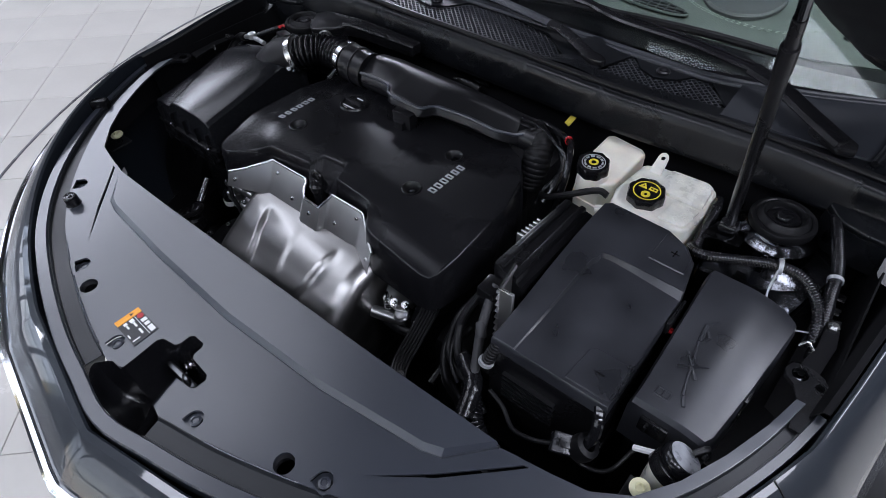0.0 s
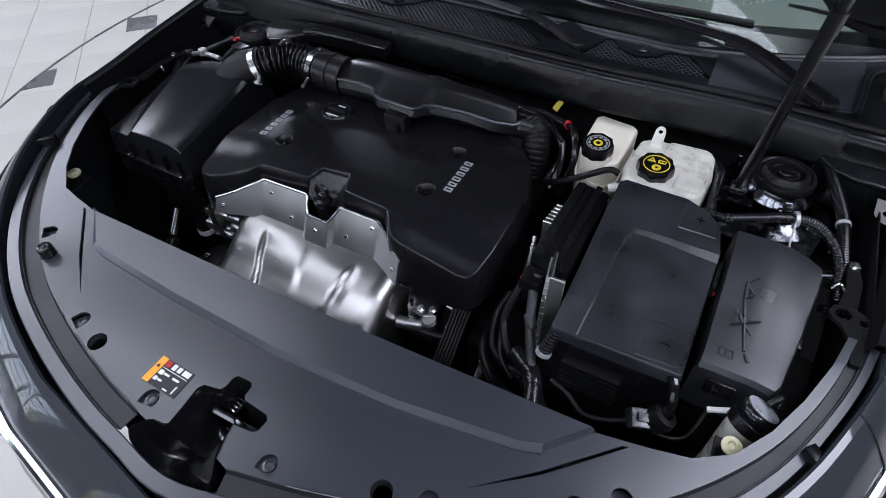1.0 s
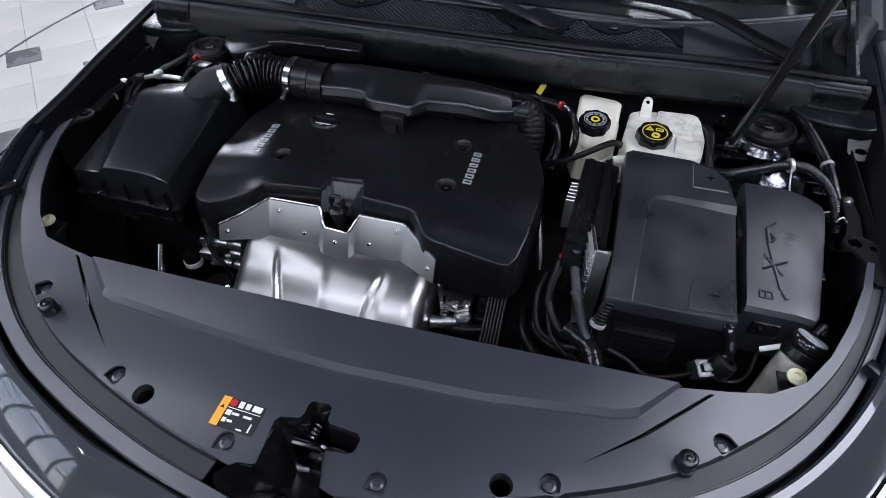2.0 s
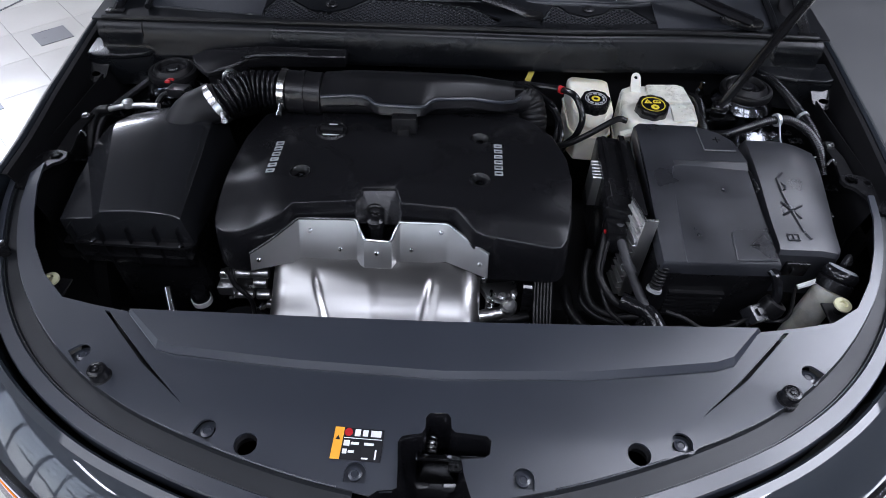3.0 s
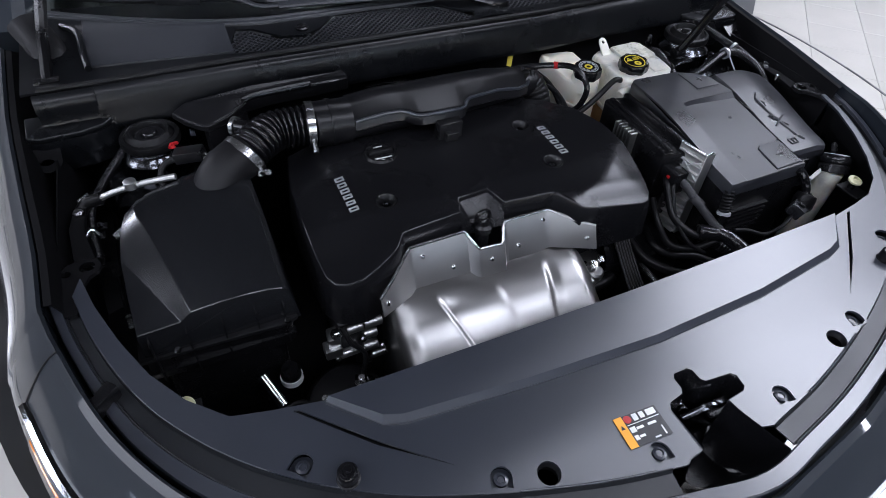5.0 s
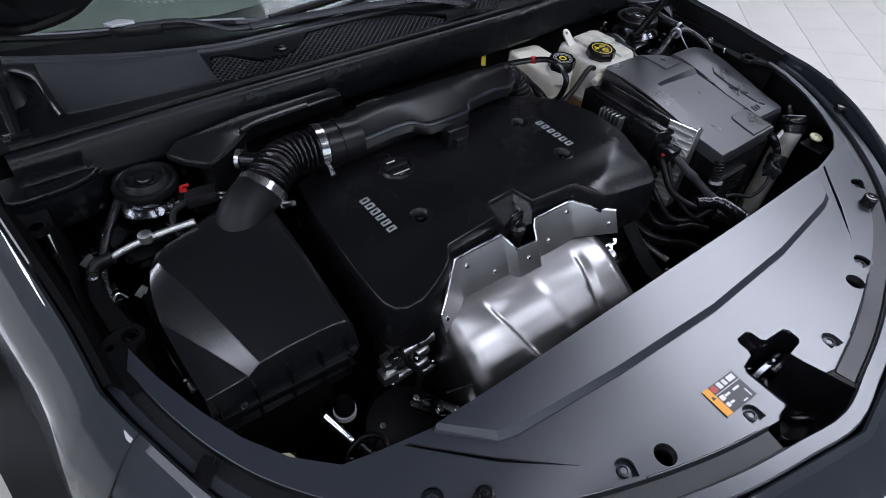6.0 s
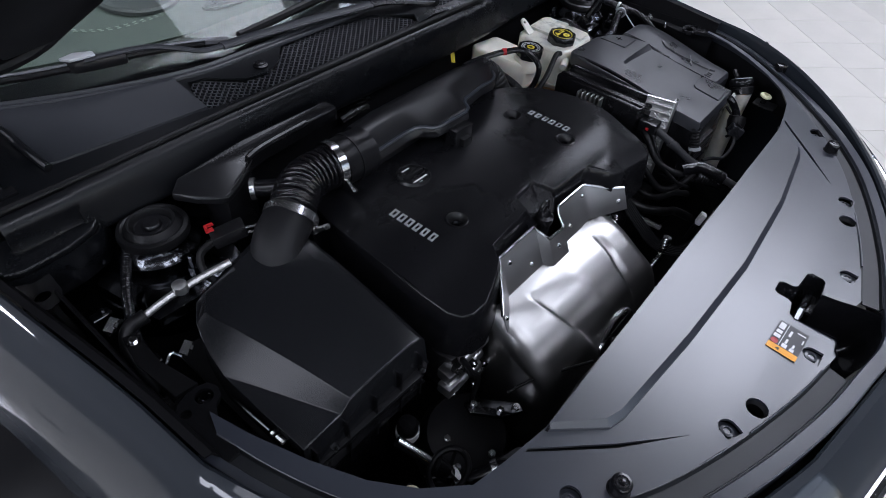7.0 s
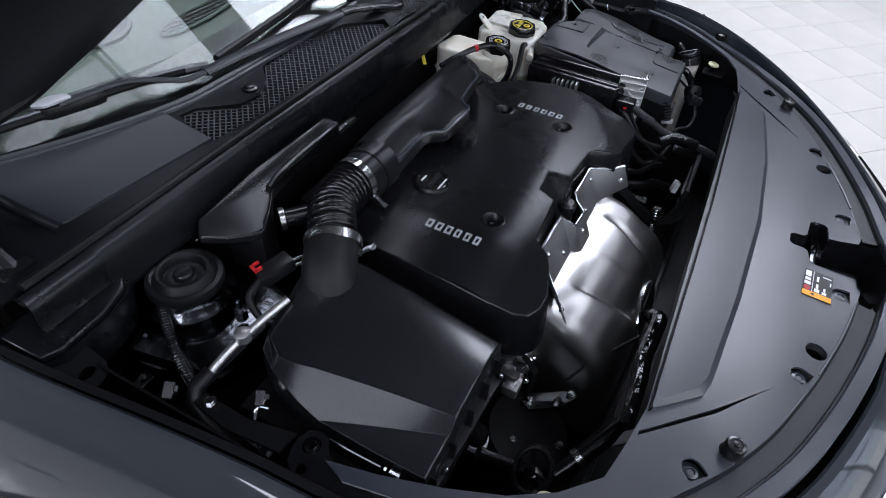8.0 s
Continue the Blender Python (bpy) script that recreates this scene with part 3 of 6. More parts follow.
for sgn in (-1, 1):
    part("windscreen_pillar", tube([(sgn * .775, 1.36, .86), (sgn * .72, 1.78, 1.13), (sgn * .655, 2.2, 1.36)], .035, 10, 6), PAINT, car)
    part("door", thick(grid([[(sgn * (.80 + .10 * k - .09 * k * k * .6), y, .90 - .22 * k) for k in range(4)] for y in (1.62, 2.2, 2.9, 3.4)]), .004), PAINT, car)
    part("side_panel", thick(grid([[(sgn * (.79 + .12 * math.sin(math.pi * min(1, k / 3.2)) ** .7 * .9), y, .92 - .20 * k) for k in range(4)] for y in (3.40, 3.7, 4.1, 4.5)]), .004), PAINT, car)
    part("roof_rail", tube([(sgn * .655, 2.2, 1.36), (sgn * .62, 2.8, 1.40), (sgn * .62, 3.3, 1.36), (sgn * .70, 4.0, 1.05)], .035, 10, 5), PAINT, car)
    # hinge, inner corner and rear bracket of the bay
    part("corner_pillar", tube([(sgn * .70, 1.20, .80), (sgn * .715, 1.27, .872), (sgn * .745, 1.34, .90)], .030, 12, 5, flat=.6), SHELL, car)
    part("hinge", join(box(min(sgn * .70, sgn * .74), max(sgn * .70, sgn * .74), 1.17, 1.19, .83, .87, .004), tube([(sgn * .72, 1.18, .86), (sgn * .715, 1.27, .90), (sgn * .70, 1.31, .95)], .010, 8, 4)), BLACK, car)
    shelf = [(sgn * .655, 1.172), (sgn * .662, 1.158), (sgn * .70, 1.152), (sgn * .755, 1.150), (sgn * .785, 1.16), (sgn * .785, 1.19), (sgn * .66, 1.19)]
    br = part("fender_bracket", prism(shelf, .786, .797, .003), COWLP, car)
    lug = plate([(-.018, .04), (-.018, -.018), (-.012, -.030), (0, -.034), (.012, -.030), (.018, -.018), (.018, .04)], [[(q[0] * 1.4, q[1]) for q in circle(0, -.014, .006, 14)]], 0, .003)
    part("drop_plate", moved(lug, Matrix.Translation((sgn * .750, 1.085, .786)) @ pose(0, 0, 0, 25, 0, 0) @ Matrix.Diagonal((1.25, 1, 1, 1))), BLACK, br, "dark steel drop plate")
    part("grommet", lathe([(.023, -.006), (.0225, .002), (.020, .005), (.016, .004), (.015, -.004)], (sgn * .648, 1.150, .776), (0, -.75, .66), 24), BAYPAINT, br)
    part("grommet_hole", lathe([(.0148, -.004), (.0148, .0045), (.010, .003)], (sgn * .648, 1.150, .776), (0, -.75, .66), 20), SHELL, br)
    part("wheel_arch_liner", box(min(sgn * .60, sgn * .73), max(sgn * .60, sgn * .73), .72, 1.2, .60, .62), SHELL, car)
    part("inner_fender", thick(grid([[(sgn * .737, y, .78), (sgn * .728, y, .74), (sgn * .722, y, .62)] for y in (.80, .95, 1.1, 1.2)]), .003), FLANGE, car)

for k, (y, z) in enumerate(((.86, .725), (.895, .700), (.935, .715), (.975, .700), (1.02, .715), (1.07, .70))):
    for sgn in (-1, 1):
        tab = part("fender_tab", box(min(sgn * .688, sgn * .716), max(sgn * .688, sgn * .716), y - .008, y + .008, z, z + .004, .001, 1), BLACK, car)
        part("bolt", lathe([(.006, 0), (.006, .004), (.003, .004), (.003, .008)], (sgn * .698, y, z + .004), seg=6), DARKMETAL, tab)

part("roof", thick(grid([[(x * w, y, z - .06 * x * x) for x in (-.66, -.4, 0, .4, .66)] for y, z, w in ((2.18, 1.40, 1), (2.5, 1.44, .98), (2.9, 1.45, .96), (3.3, 1.40, .96))]), .004), PAINT, car)
rear_glass = part("rear_window", thick(grid([[(x, y, z) for x in (-.62, -.3, 0, .3, .62)] for y, z in ((3.3, 1.38), (3.65, 1.24), (4.0, 1.03))]), .004), GLASS, car)
rear_glass.visible_shadow = False
part("boot_lid", thick(grid([[(x, y + .04 * (1 - (x / .8) ** 2), z) for x in (-.79, -.4, 0, .4, .79)] for y, z in ((3.98, 1.04), (4.3, 1.0), (4.5, .96), (4.55, .70), (4.52, .40))]), .004), PAINT, car)
part("underbody", box(-.74, .74, 1.25, 4.5, .25, .27), SHELL, car)
# raised bonnet
HOOD = pose(0, 1.30, .955, -45, 0, 0)
hood_half = [(0, -.36), (.2, -.34), (.38, -.30), (.50, -.22), (.57, -.08), (.62, .0), (.70, .02), (.74, -.06), (.75, -.30), (.735, -.60), (.68, -.80), (.56, -.93), (.38, -1.02), (.2, -1.06), (0, -1.08)]
hood_out = hood_half + [(-x, y) for x, y in reversed(hood_half) if x > 0]
bonnet = part("bonnet", moved(prism(hood_out, .012, .03, .006), HOOD), PAINT, car, "raised bonnet seen from below")
inner = [(x * .9, -.56 + (y + .56) * .86) for x, y in hood_out]
part("bonnet_liner", moved(prism(inner, -.006, .010, .005), HOOD), RUBBER, bonnet, "black insulating liner")
part("bonnet_seal", moved(tube([(x * .95, -.56 + (y + .56) * .93, .004) for x, y in hood_half[:9]], .009, 8, 3), HOOD), RUBBER, bonnet)
part("bonnet_seal", moved(tube([(-x * .95, -.56 + (y + .56) * .93, .004) for x, y in hood_half[:9]], .009, 8, 3), HOOD), RUBBER, bonnet)


# ---- front cover panel over the radiator ----
rc = thing("radiator_cover", (0, .38, .742), "satin dark grey plastic radiator cover with clip holes", "cover panel")
CLIPS = [(-.498, .424), (-.293, .322), (-.100, .276), (.102, .278), (.302, .332), (.502, .440)]
PLUGS = [(-.454, .388), (.456, .400)]
ROUND = [(-.239, .305), (.246, .315)]
LATCH = [(-.0765, .2500), (-.070, .2545), (-.054, .2562), (-.048, .2590), (-.049, .280), (-.052, .316), (-.047, .324), (-.023, .329), (-.019, .336), (-.019, .351), (-.014, .357), (.008, .3575), (.013, .352), (.014, .337), (.019, .332), (.058, .329), (.064, .323), (.062, .306), (.056, .3015), (.027, .2985), (.030, .280), (.038, .2540)]
PIT = LATCH + [(.049, .234), (.055, .217), (.050, .2100), (.030, .2070), (-.020, .2075), (-.060, .2135), (-.080, .2200), (-.091, .2280), (-.094, .2360), (-.088, .2430)]


def cup(c, r, ln=0.022):
    """A slot that runs from a clip towards the seal."""
    i = min(range(len(SEAL_IN)), key=lambda k: (SEAL_IN[k][0] - c[0]) ** 2 + (SEAL_IN[k][1] - c[1]) ** 2)
    d = (Vector(SEAL_IN[i]) - Vector(c)).normalized()
    a0 = math.atan2(d.y, d.x)
    pts = [(c[0] + r * math.cos(a0 + math.pi / 2 + math.pi * k / 10), c[1] + r * math.sin(a0 + math.pi / 2 + math.pi * k / 10)) for k in range(11)]
    return pts + [(pts[-1][0] + d.x * ln * .55, pts[-1][1] + d.y * ln * .55), (pts[0][0] + d.x * ln * .55, pts[0][1] + d.y * ln * .55)]


bay_edge = [(.706, .775), (.692, .72), (.668, .655), (.640, .597), (.606, .550), (.562, .523), (.515, .513), (.448, .502)]
front_edge = [p for p in SEAL_IN]
SLITS = [[(s * x, y - (.012 if s < 0 else 0)) for x, y in ((.4915, .5035), (.4840, .5025), (.405, .4275), (.334, .3655), (.410, .4245))] for s in (-1, 1)]
front_gap = [k for k, p in enumerate(front_edge) if -.079 < p[0] < .041]
outline = front_edge[:front_gap[0]] + LATCH + front_edge[front_gap[-1] + 1:] + bay_edge + [(-x, y - .012 * (x < .6)) for x, y in reversed(bay_edge)]


def rc_z(x, y):
    return seal_z(y) - .741 + .004 * smooth01(.26, .36, y) - .004


part("panel", plate(outline, [cup(c, .013) for c in CLIPS] + [circle(*c, .0140, 18) for c in PLUGS] + [circle(*c, .0145, 18) for c in ROUND] + SLITS, .742, .004, rc_z,
                    [("y", v) for v in (.28, .32, .36, .42, .48, .54, .60, .66, .72)]), PLASTIC, rc, sharp=50)
pad = [(-.452, .485), (-.396, .432), (-.37, .425), (-.2, .412), (0, .405), (.2, .414), (.37, .436), (.398, .445), (.447, .500), (.2, .492), (0, .487), (-.2, .486)]
padz = lambda x, y: .010 * smooth01(.40, .50, y)
pad_in = [(-.447, .4865), (-.393, .4405), (-.37, .4330), (-.2, .4200), (0, .4130), (.2, .4220), (.37, .4440), (.396, .4535), (.442, .5005), (.2, .4925), (0, .4875), (-.2, .4865)]
pad_rings = [[(x, y, .735) for x, y in pad], [(x, y, .7455 + padz(x, y)) for x, y in pad], [(x, y, .7525 + padz(x, y)) for x, y in pad_in]]
pad_bm = grid(pad_rings, True)
pad_bm.faces.new([pad_bm.verts.new(p) for p in pad_rings[-1]])
bmesh.ops.remove_doubles(pad_bm, verts=pad_bm.verts, dist=.0002)
part("raised_pad", pad_bm, PLASTIC, rc, sharp=12)
part("rear_lip", thick(grid([[(x, y + .001, .757), (x, y + .004, .740), (x, y + .006, .69)] for x, y in [(-.452, .486), (-.2, .486), (0, .487), (.2, .492), (.447, .500)]]), .003), SHELL, rc)
for s in (-1, 1):
    part("slit_floor", prism([(s * .505, .512), (s * .48, .505), (s * .33, .355), (s * .42, .42)], .722, .726), SHELL, rc)
for c in CLIPS:
    base = part("clip_pocket", prism(cup(c, .0145, .03), .724, .731), PLASTIC, rc)
    part("push_clip", lathe([(.0085, 0), (.0085, .004), (.005, .005), (.004, .003)], (*c, .731), seg=16), PLASTIC, base)
for c in ROUND:
    part("hole_tube", lathe([(.0175, -.03), (.0175, -.028), (.012, -.012), (.0165, -.004), (.0172, -.004), (.0172, -.03)], (*c, .742), seg=20), SHELL, rc)
for c in PLUGS:
    stop = thing("bump_stop", (*c, .74), "black rubber bonnet bump stop set in the radiator cover", "bump stop", "bonnet bump stops")
    part("post", lathe([(.0105, -.03), (.0120, -.002), (.0122, .012), (.0120, .0165), (.0105, .0185), (.0075, .0190), (.0065, .0175), (.004, .0175), (.0035, .019), (.001, .0195)], (*c, .742), seg=22), BELLOWS, stop)
    part("base_ring", lathe([(.0140, -.012), (.0140, .001), (.012, .002), (.012, -.012)], (*c, .741), seg=20), RUBBER, stop)

# seal round the front of the bay
bs = thing("bonnet_seal_strip", (0, .25, .74), "dark rubber bonnet seal curving round the front of the bay", "seal")
for side in ([p for p in SEAL_IN if p[0] < -.086], [p for p in SEAL_IN if p[0] > .046]):
    part("groove", thick(sweep(side, [(-.001, -.003), (.002, -.010), (.029, -.011), (.031, -.004)], seal_z), .002), SEAL, bs, "matt black channel")
    lip_run = []
    for p in side + [(CLIPS[0][0], CLIPS[0][1])]:
        if any(math.hypot(p[0] - c[0], p[1] - c[1]) < .026 for c in CLIPS):
            if len(lip_run) > 2:
                part("moulded_lip", tube([(a, b + .0008, seal_z(b) - .0010) for a, b in lip_run], .0014, 8, 1), PLASTIC, bs, "thin raised edge of the channel")
            lip_run = []
        else:
            lip_run.append(p)
    if len(lip_run) > 2:
        part("moulded_lip", tube([(a, b + .0008, seal_z(b) - .0010) for a, b in lip_run], .0014, 8, 1), PLASTIC, bs, "thin raised edge of the channel")
part("bulb", thick(sweep(SEAL_IN, [(.031, -.012), (.031, -.002), (.0325, .0008), (.050, .0), (.052, -.003), (.0525, -.03)], seal_z), .002), PLASTIC, bs, sharp=18)
for s in (-1, 1):
    ey = .808 + .010 * s
    eye = part("eyelet", plate([(s * (.698 + a), ey + b) for a, b in ((.014, -.085), (.036, -.085), (.038, -.03), (.036, .0), (.026, .012), (.012, .017), (0, .0175), (-.013, .013), (-.018, .0), (-.014, -.012), (-.002, -.020), (.008, -.04))], [circle(s * .698, ey, .0105, 18), circle(s * .7245, ey - .006, .006, 14)], .780, .006), BLACK, bs)
    part("bolt", lathe([(.0085, -.012), (.0085, -.004), (.005, -.003), (.005, .002)], (s * .698, ey, .780), seg=6), DARKMETAL, eye)
    part("seal_clip", prism([(s * .672, .585), (s * .700, .555), (s * .712, .566), (s * .684, .598)], .755, .778, .004), BLACK, bs)

# latch pit
lt = thing("bonnet_latch", (.005, .30, .66), "black steel bonnet latch in its pit", "latch")
pit_mid = Vector((-.005, .27))
pit_rings = []
for shrink, z in ((1.0, .7415), (.985, .7395), (.97, .735), (.95, .715), (.90, .68), (.80, .655), (.5, .645)):
    pit_rings.append([(*(pit_mid + (Vector(p) - pit_mid) * shrink), z - (.006 if p[1] < .245 and z > .73 else 0)) for p in PIT])
pit_bm = grid(pit_rings, True)
pit_bm.faces.new([pit_bm.verts.new(p) for p in pit_rings[-1]])
part("pit", pit_bm, GLOSS, lt, "glossy black moulded pit", sharp=50)
part("pit_floor", box(-.075, .055, .215, .345, .630, .640, .004), SHELL, lt)
part("latch_plate", box(-.03, .05, .305, .315, .63, .715, .003), DARKMETAL, lt)
part("hook", tube([(.0, .318, .69), (.012, .312, .712), (.030, .308, .712), (.046, .306, .700)], .005, 8, 5), DARKMETAL, lt)
part("spring", tube([(-.01 + .006 * math.cos(k * .9), .322 + .003 * k * .3, .70 + .006 * math.sin(k * .9)) for k in range(24)], .0012, 6, 2), STEEL, lt)
part("lever", box(.012, .056, .296, .306, .704, .710, .002), BLACK, lt)

# warning label
lb = thing("warning_label", (-.10, .312, .7435), "black warning label with an orange stripe and pictograms", "label")
LB = Matrix.Translation((-.101, .3105, .7405)) @ pose(0, 0, 0, 2, 0, -2)
part("backing", moved(box(-.031, .031, -.0205, .0205, 0, .0008), LB), LABEL, lb)
part("stripe", moved(box(-.031, -.0195, -.0205, .0205, .0008, .0014), LB), ORANGE, lb)
part("triangle", moved(prism([(-.0285, .004), (-.0225, .004), (-.0255, .0095)], .0014, .0018), LB), LABEL, lb)
part("red_disc", moved(prism(circle(-.0135, .0145, .0052, 16), .0008, .0014), LB), RED, lb)
bars = [(-.0055, .010, .0015, .019), (.0045, .0105, .011, .0185), (.0145, .0105, .0275, .0185), (-.018, .0068, .029, .0076), (-.0175, -.003, -.010, .004), (-.0085, -.001, .0015, .0022), (.008, -.001, .020, .0022), (-.0175, -.013, -.012, -.007), (-.0105, -.0115, -.003, -.0085), (.007, -.0185, .015, -.0165), (.0225, -.018, .0245, -.006)]
for b in bars:
    part("print_bar", moved(box(b[0], b[2], b[1], b[3], .0008, .0014), LB), WHITE, lb)

# ---- engine cover ----
ec = thing("engine_cover", (-.1, .82, .70), "black moulded plastic engine cover with silver lettering", "engine cover")


def ec_z(x, y):
    """Height of the cover's top over its flat middle."""
    z = .004 * math.cos((x + .1) * 5) - .007 * smooth01(.775, .712, y)
    z -= .012 * smooth01(.775, .655, y) * smooth01(-.255, -.325, x)
    z -= .016 * smooth01(-.29, -.41, x)
    z -= .010 * smooth01(.70, .664, y) * smooth01(.0, .05, x)
    z -= .010 * smooth01(.88, 1.0, y)
    # two facets meet in a ridge at the front corner
    ahead = (x - .045) * .466 - (y - .684) * .885
    aside = (x - .140) * .747 - (y - .727) * .665
    return z - max(0, min(1, (x - .02) / .05)) * max(0, .27 * ahead, .29 * aside)


ec_top = [(-.375, .985), (-.390, .90), (-.395, .80), (-.395, .731), (-.391, .690), (-.383, .672), (-.368, .6625), (-.345, .660), (-.318, .669), (-.296, .678), (-.280, .688), (-.270, .702), (-.262, .7125),
          (-.161, .7210), (-.151, .7505), (-.094, .7550), (-.081, .7195), (.003, .7145), (.014, .7080), (.036, .6780), (.044, .6705), (.058, .6675), (.168, .6625), (.183, .6655), (.192, .678), (.201, .72), (.206, .79), (.203, .85), (.183, .92), (.145, .975), (.10, 1.0), (-.30, 1.0)]
HOLES = [(-.263, .782), (.048, .779), (.048, .897)]
tops = [.778 + ec_z(x, y) for x, y in ec_top]


def ec_ring(out, drop, fixed=None):
    return [(x, y, fixed if fixed else z - drop) for (x, y), z in zip(off(ec_top, out), tops)]


rings = [ec_ring(0, 0), ec_ring(.0016, .0007), ec_ring(.0028, .0028), ec_ring(.0052, .018), ec_ring(.0075, .040), ec_ring(.010, 0, .664)]
part("skirt", grid(rings, True), COVER, ec, sharp=60)
cuts = [("y", .664 + .0075 * k) for k in range(18)] + [("y", v) for v in (.82, .88, .94)] + [("x", v) for v in (-.38, -.37, -.36, -.352, -.344, -.336, -.328, -.32, -.312, -.304, -.296, -.288, -.28, -.27, -.2, -.1)] + [("x", .01 + .0125 * k) for k in range(16)]
part("top", plate(ec_top, [circle(*c, .0155, 18) for c in HOLES], .778, .003, ec_z, cuts), COVER, ec, sharp=40)
for c in HOLES:
    zz = .778 + ec_z(*c)
    well = part("bolt_well", lathe([(.0185, -.018), (.0185, .0006), (.0168, .0012), (.0150, .0), (.0105, -.011), (.003, -.012)], (*c, zz), seg=24), DUCT, ec)
    part("bolt", lathe([(.0065, -.013), (.0065, -.007), (.004, -.007), (.004, -.009)], (*c, zz), seg=8), DARKMETAL, well)
# dipstick pocket with slanted cheeks
part("pocket", thick(grid([[(-.151, .7505, .7745), (-.1395, .728, .752), (-.138, .706, .736)], [(-.094, .7550, .7745), (-.1055, .730, .752), (-.1065, .706, .736)]]), .002), COVER, ec)
for p in ([(-.151, .7505, .7745), (-.161, .721, .7690), (-.159, .706, .7330), (-.138, .706, .736), (-.1395, .728, .752)], [(-.094, .7550, .7745), (-.081, .7195, .7690), (-.084, .706, .7330), (-.1065, .706, .736), (-.1055, .730, .752)]):
    cheek = bmesh.new()
    cheek.faces.new([cheek.verts.new(q) for q in p])
    part("pocket_cheek", thick(cheek, .002), COVER, ec)
part("pocket_rim", tube([(-.162, .720, .7700), (-.1515, .7510, .7752), (-.094, .7555, .7752), (-.080, .7190, .7700)], .0011, 6, 1, smooth=False), DUCT, ec)
# raised silver letters, drawn as plain frames
for x0, y0, sgn in ((-.3165, .868, -1), (.081, .792, 1)):
    for k in range(6):
        w = .0105 if k < 3 else .0095
        y = y0 + sgn * (k * .0158)
        lo, hi = min(y, y + sgn * w), max(y, y + sgn * w)
        frame_bm = plate([(x0 - .0075, lo), (x0 + .0075, lo), (x0 + .0075, hi), (x0 - .0075, hi)], [[(x0 - .0045, lo + .0028), (x0 + .0045, lo + .0028), (x0 + .0045, hi - .0028), (x0 - .0045, hi - .0028)]], 0, .0022, lambda a, b: .7792 + ec_z(a, b))
        part("letter_frame", frame_bm, LETTER, ec)
# oil filler cap
oc = thing("oil_filler_cap", (-.228, .903, .778), "black ribbed oil filler cap with white print", "cap")
part("cap", lathe([(.031, -.006), (.031, .006), (.028, .010), (.0245, .010), (.0235, .007), (.010, .007)], (-.228, .905, .775), seg=30), BLACK, oc)
part("grip", box(-.250, -.206, .901, .909, .780, .788, .003), SHELL, oc)
for k, (a, b, w) in enumerate(((-.245, .888, .034), (-.236, .921, .016), (-.240, .8815, .012))):
    part("print_bar", box(a, a + w, b, b + .0028, .7822, .7830), WHITE, oc)

# oil dipstick in the pocket
dp = thing("dipstick", (-.125, .70, .74), "black oil dipstick handle in the cover pocket", "dipstick")
part("tube", lathe([(.012, -.07), (.012, .0), (.015, .002), (.015, .012), (.010, .016)], (-.125, .703, .738), seg=18), BLACK, dp)
part("handle", tube([(-.125 + .012 * math.cos(a), .703 + .004, .765 + .012 * math.sin(a)) for a in [math.pi * 2 * k / 12 for k in range(13)]], .0035, 8, 2), BLACK, dp)

# ---- heat plate and manifold shield ----
hp = thing("heat_plate", (-.13, .66, .69), "bare aluminium heat plate bolted before the engine cover", "heat shield")



def lerp_list(pts, x):
    for (a, s), (b, t) in zip(pts, pts[1:]):
        if a <= x <= b:
            return s + (t - s) * (x - a) / (b - a)
    return pts[0][1] if x < pts[0][0] else pts[-1][1]


TOPZ = [(-.326, .722), (-.300, .728), (-.256, .745), (-.160, .747), (-.142, .724), (-.100, .722), (-.084, .746), (.0, .746), (.042, .732), (.066, .729)]
LOWZ = [(-.326, .694), (-.29, .684), (-.245, .672), (-.15, .674), (-.142, .671), (-.104, .671), (-.096, .675), (-.03, .680), (.066, .690)]


def slope(x, s, out=0.0):
    """A place on the plate: s from 0 at its upper edge to 1 at its foot."""
    z = lerp_list(TOPZ, x) * (1 - s) + lerp_list(LOWZ, x) * s
    y = .702 - (.745 - z) * .44 - .75 * max(0, -.255 - x) - .62 * max(0, x + .004)
    rib = .014 * (1 - smooth01(.024, .034, abs(x + .122)))
    return (x, y - rib - out * .9, z + out * .4)


xs = sorted(set([-.326 + .392 * k / 60 for k in range(61)] + [a for a, _ in TOPZ]))
part("sheet", thick(grid([[slope(x, k / 6) for k in range(7)] for x in xs]), .0016), ALU, hp, sharp=30)
part("rolled_edge", tube([slope(x, 0) for x in xs], .0027, 8, 1), STEEL, hp, "bright rolled edge")
for x, s in ((-.314, .55), (-.236, .25), (-.186, .68), (-.122, .40), (-.064, .66), (-.014, .22), (.052, .58)):
    p = Vector(slope(x, s, .002))
    part("rivet", lathe([(.0042, -.003), (.0042, .001), (.0025, .003)], p, (0, -.9, .4), 10), STEEL, hp)

ms = thing("manifold_shield", (-.12, .60, .55), "pressed bright steel heat shield over the exhaust manifold", "heat shield")
SEC = [(p.x, p.y) for p in spline([(.674, .681, 0), (.652, .677, 0), (.631, .6715, 0), (.612, .6635, 0), (.597, .6545, 0), (.583, .645, 0), (.566, .635, 0), (.549, .624, 0), (.536, .609, 0), (.527, .587, 0), (.521, .55, 0), (.518, .45, 0)], 4)]


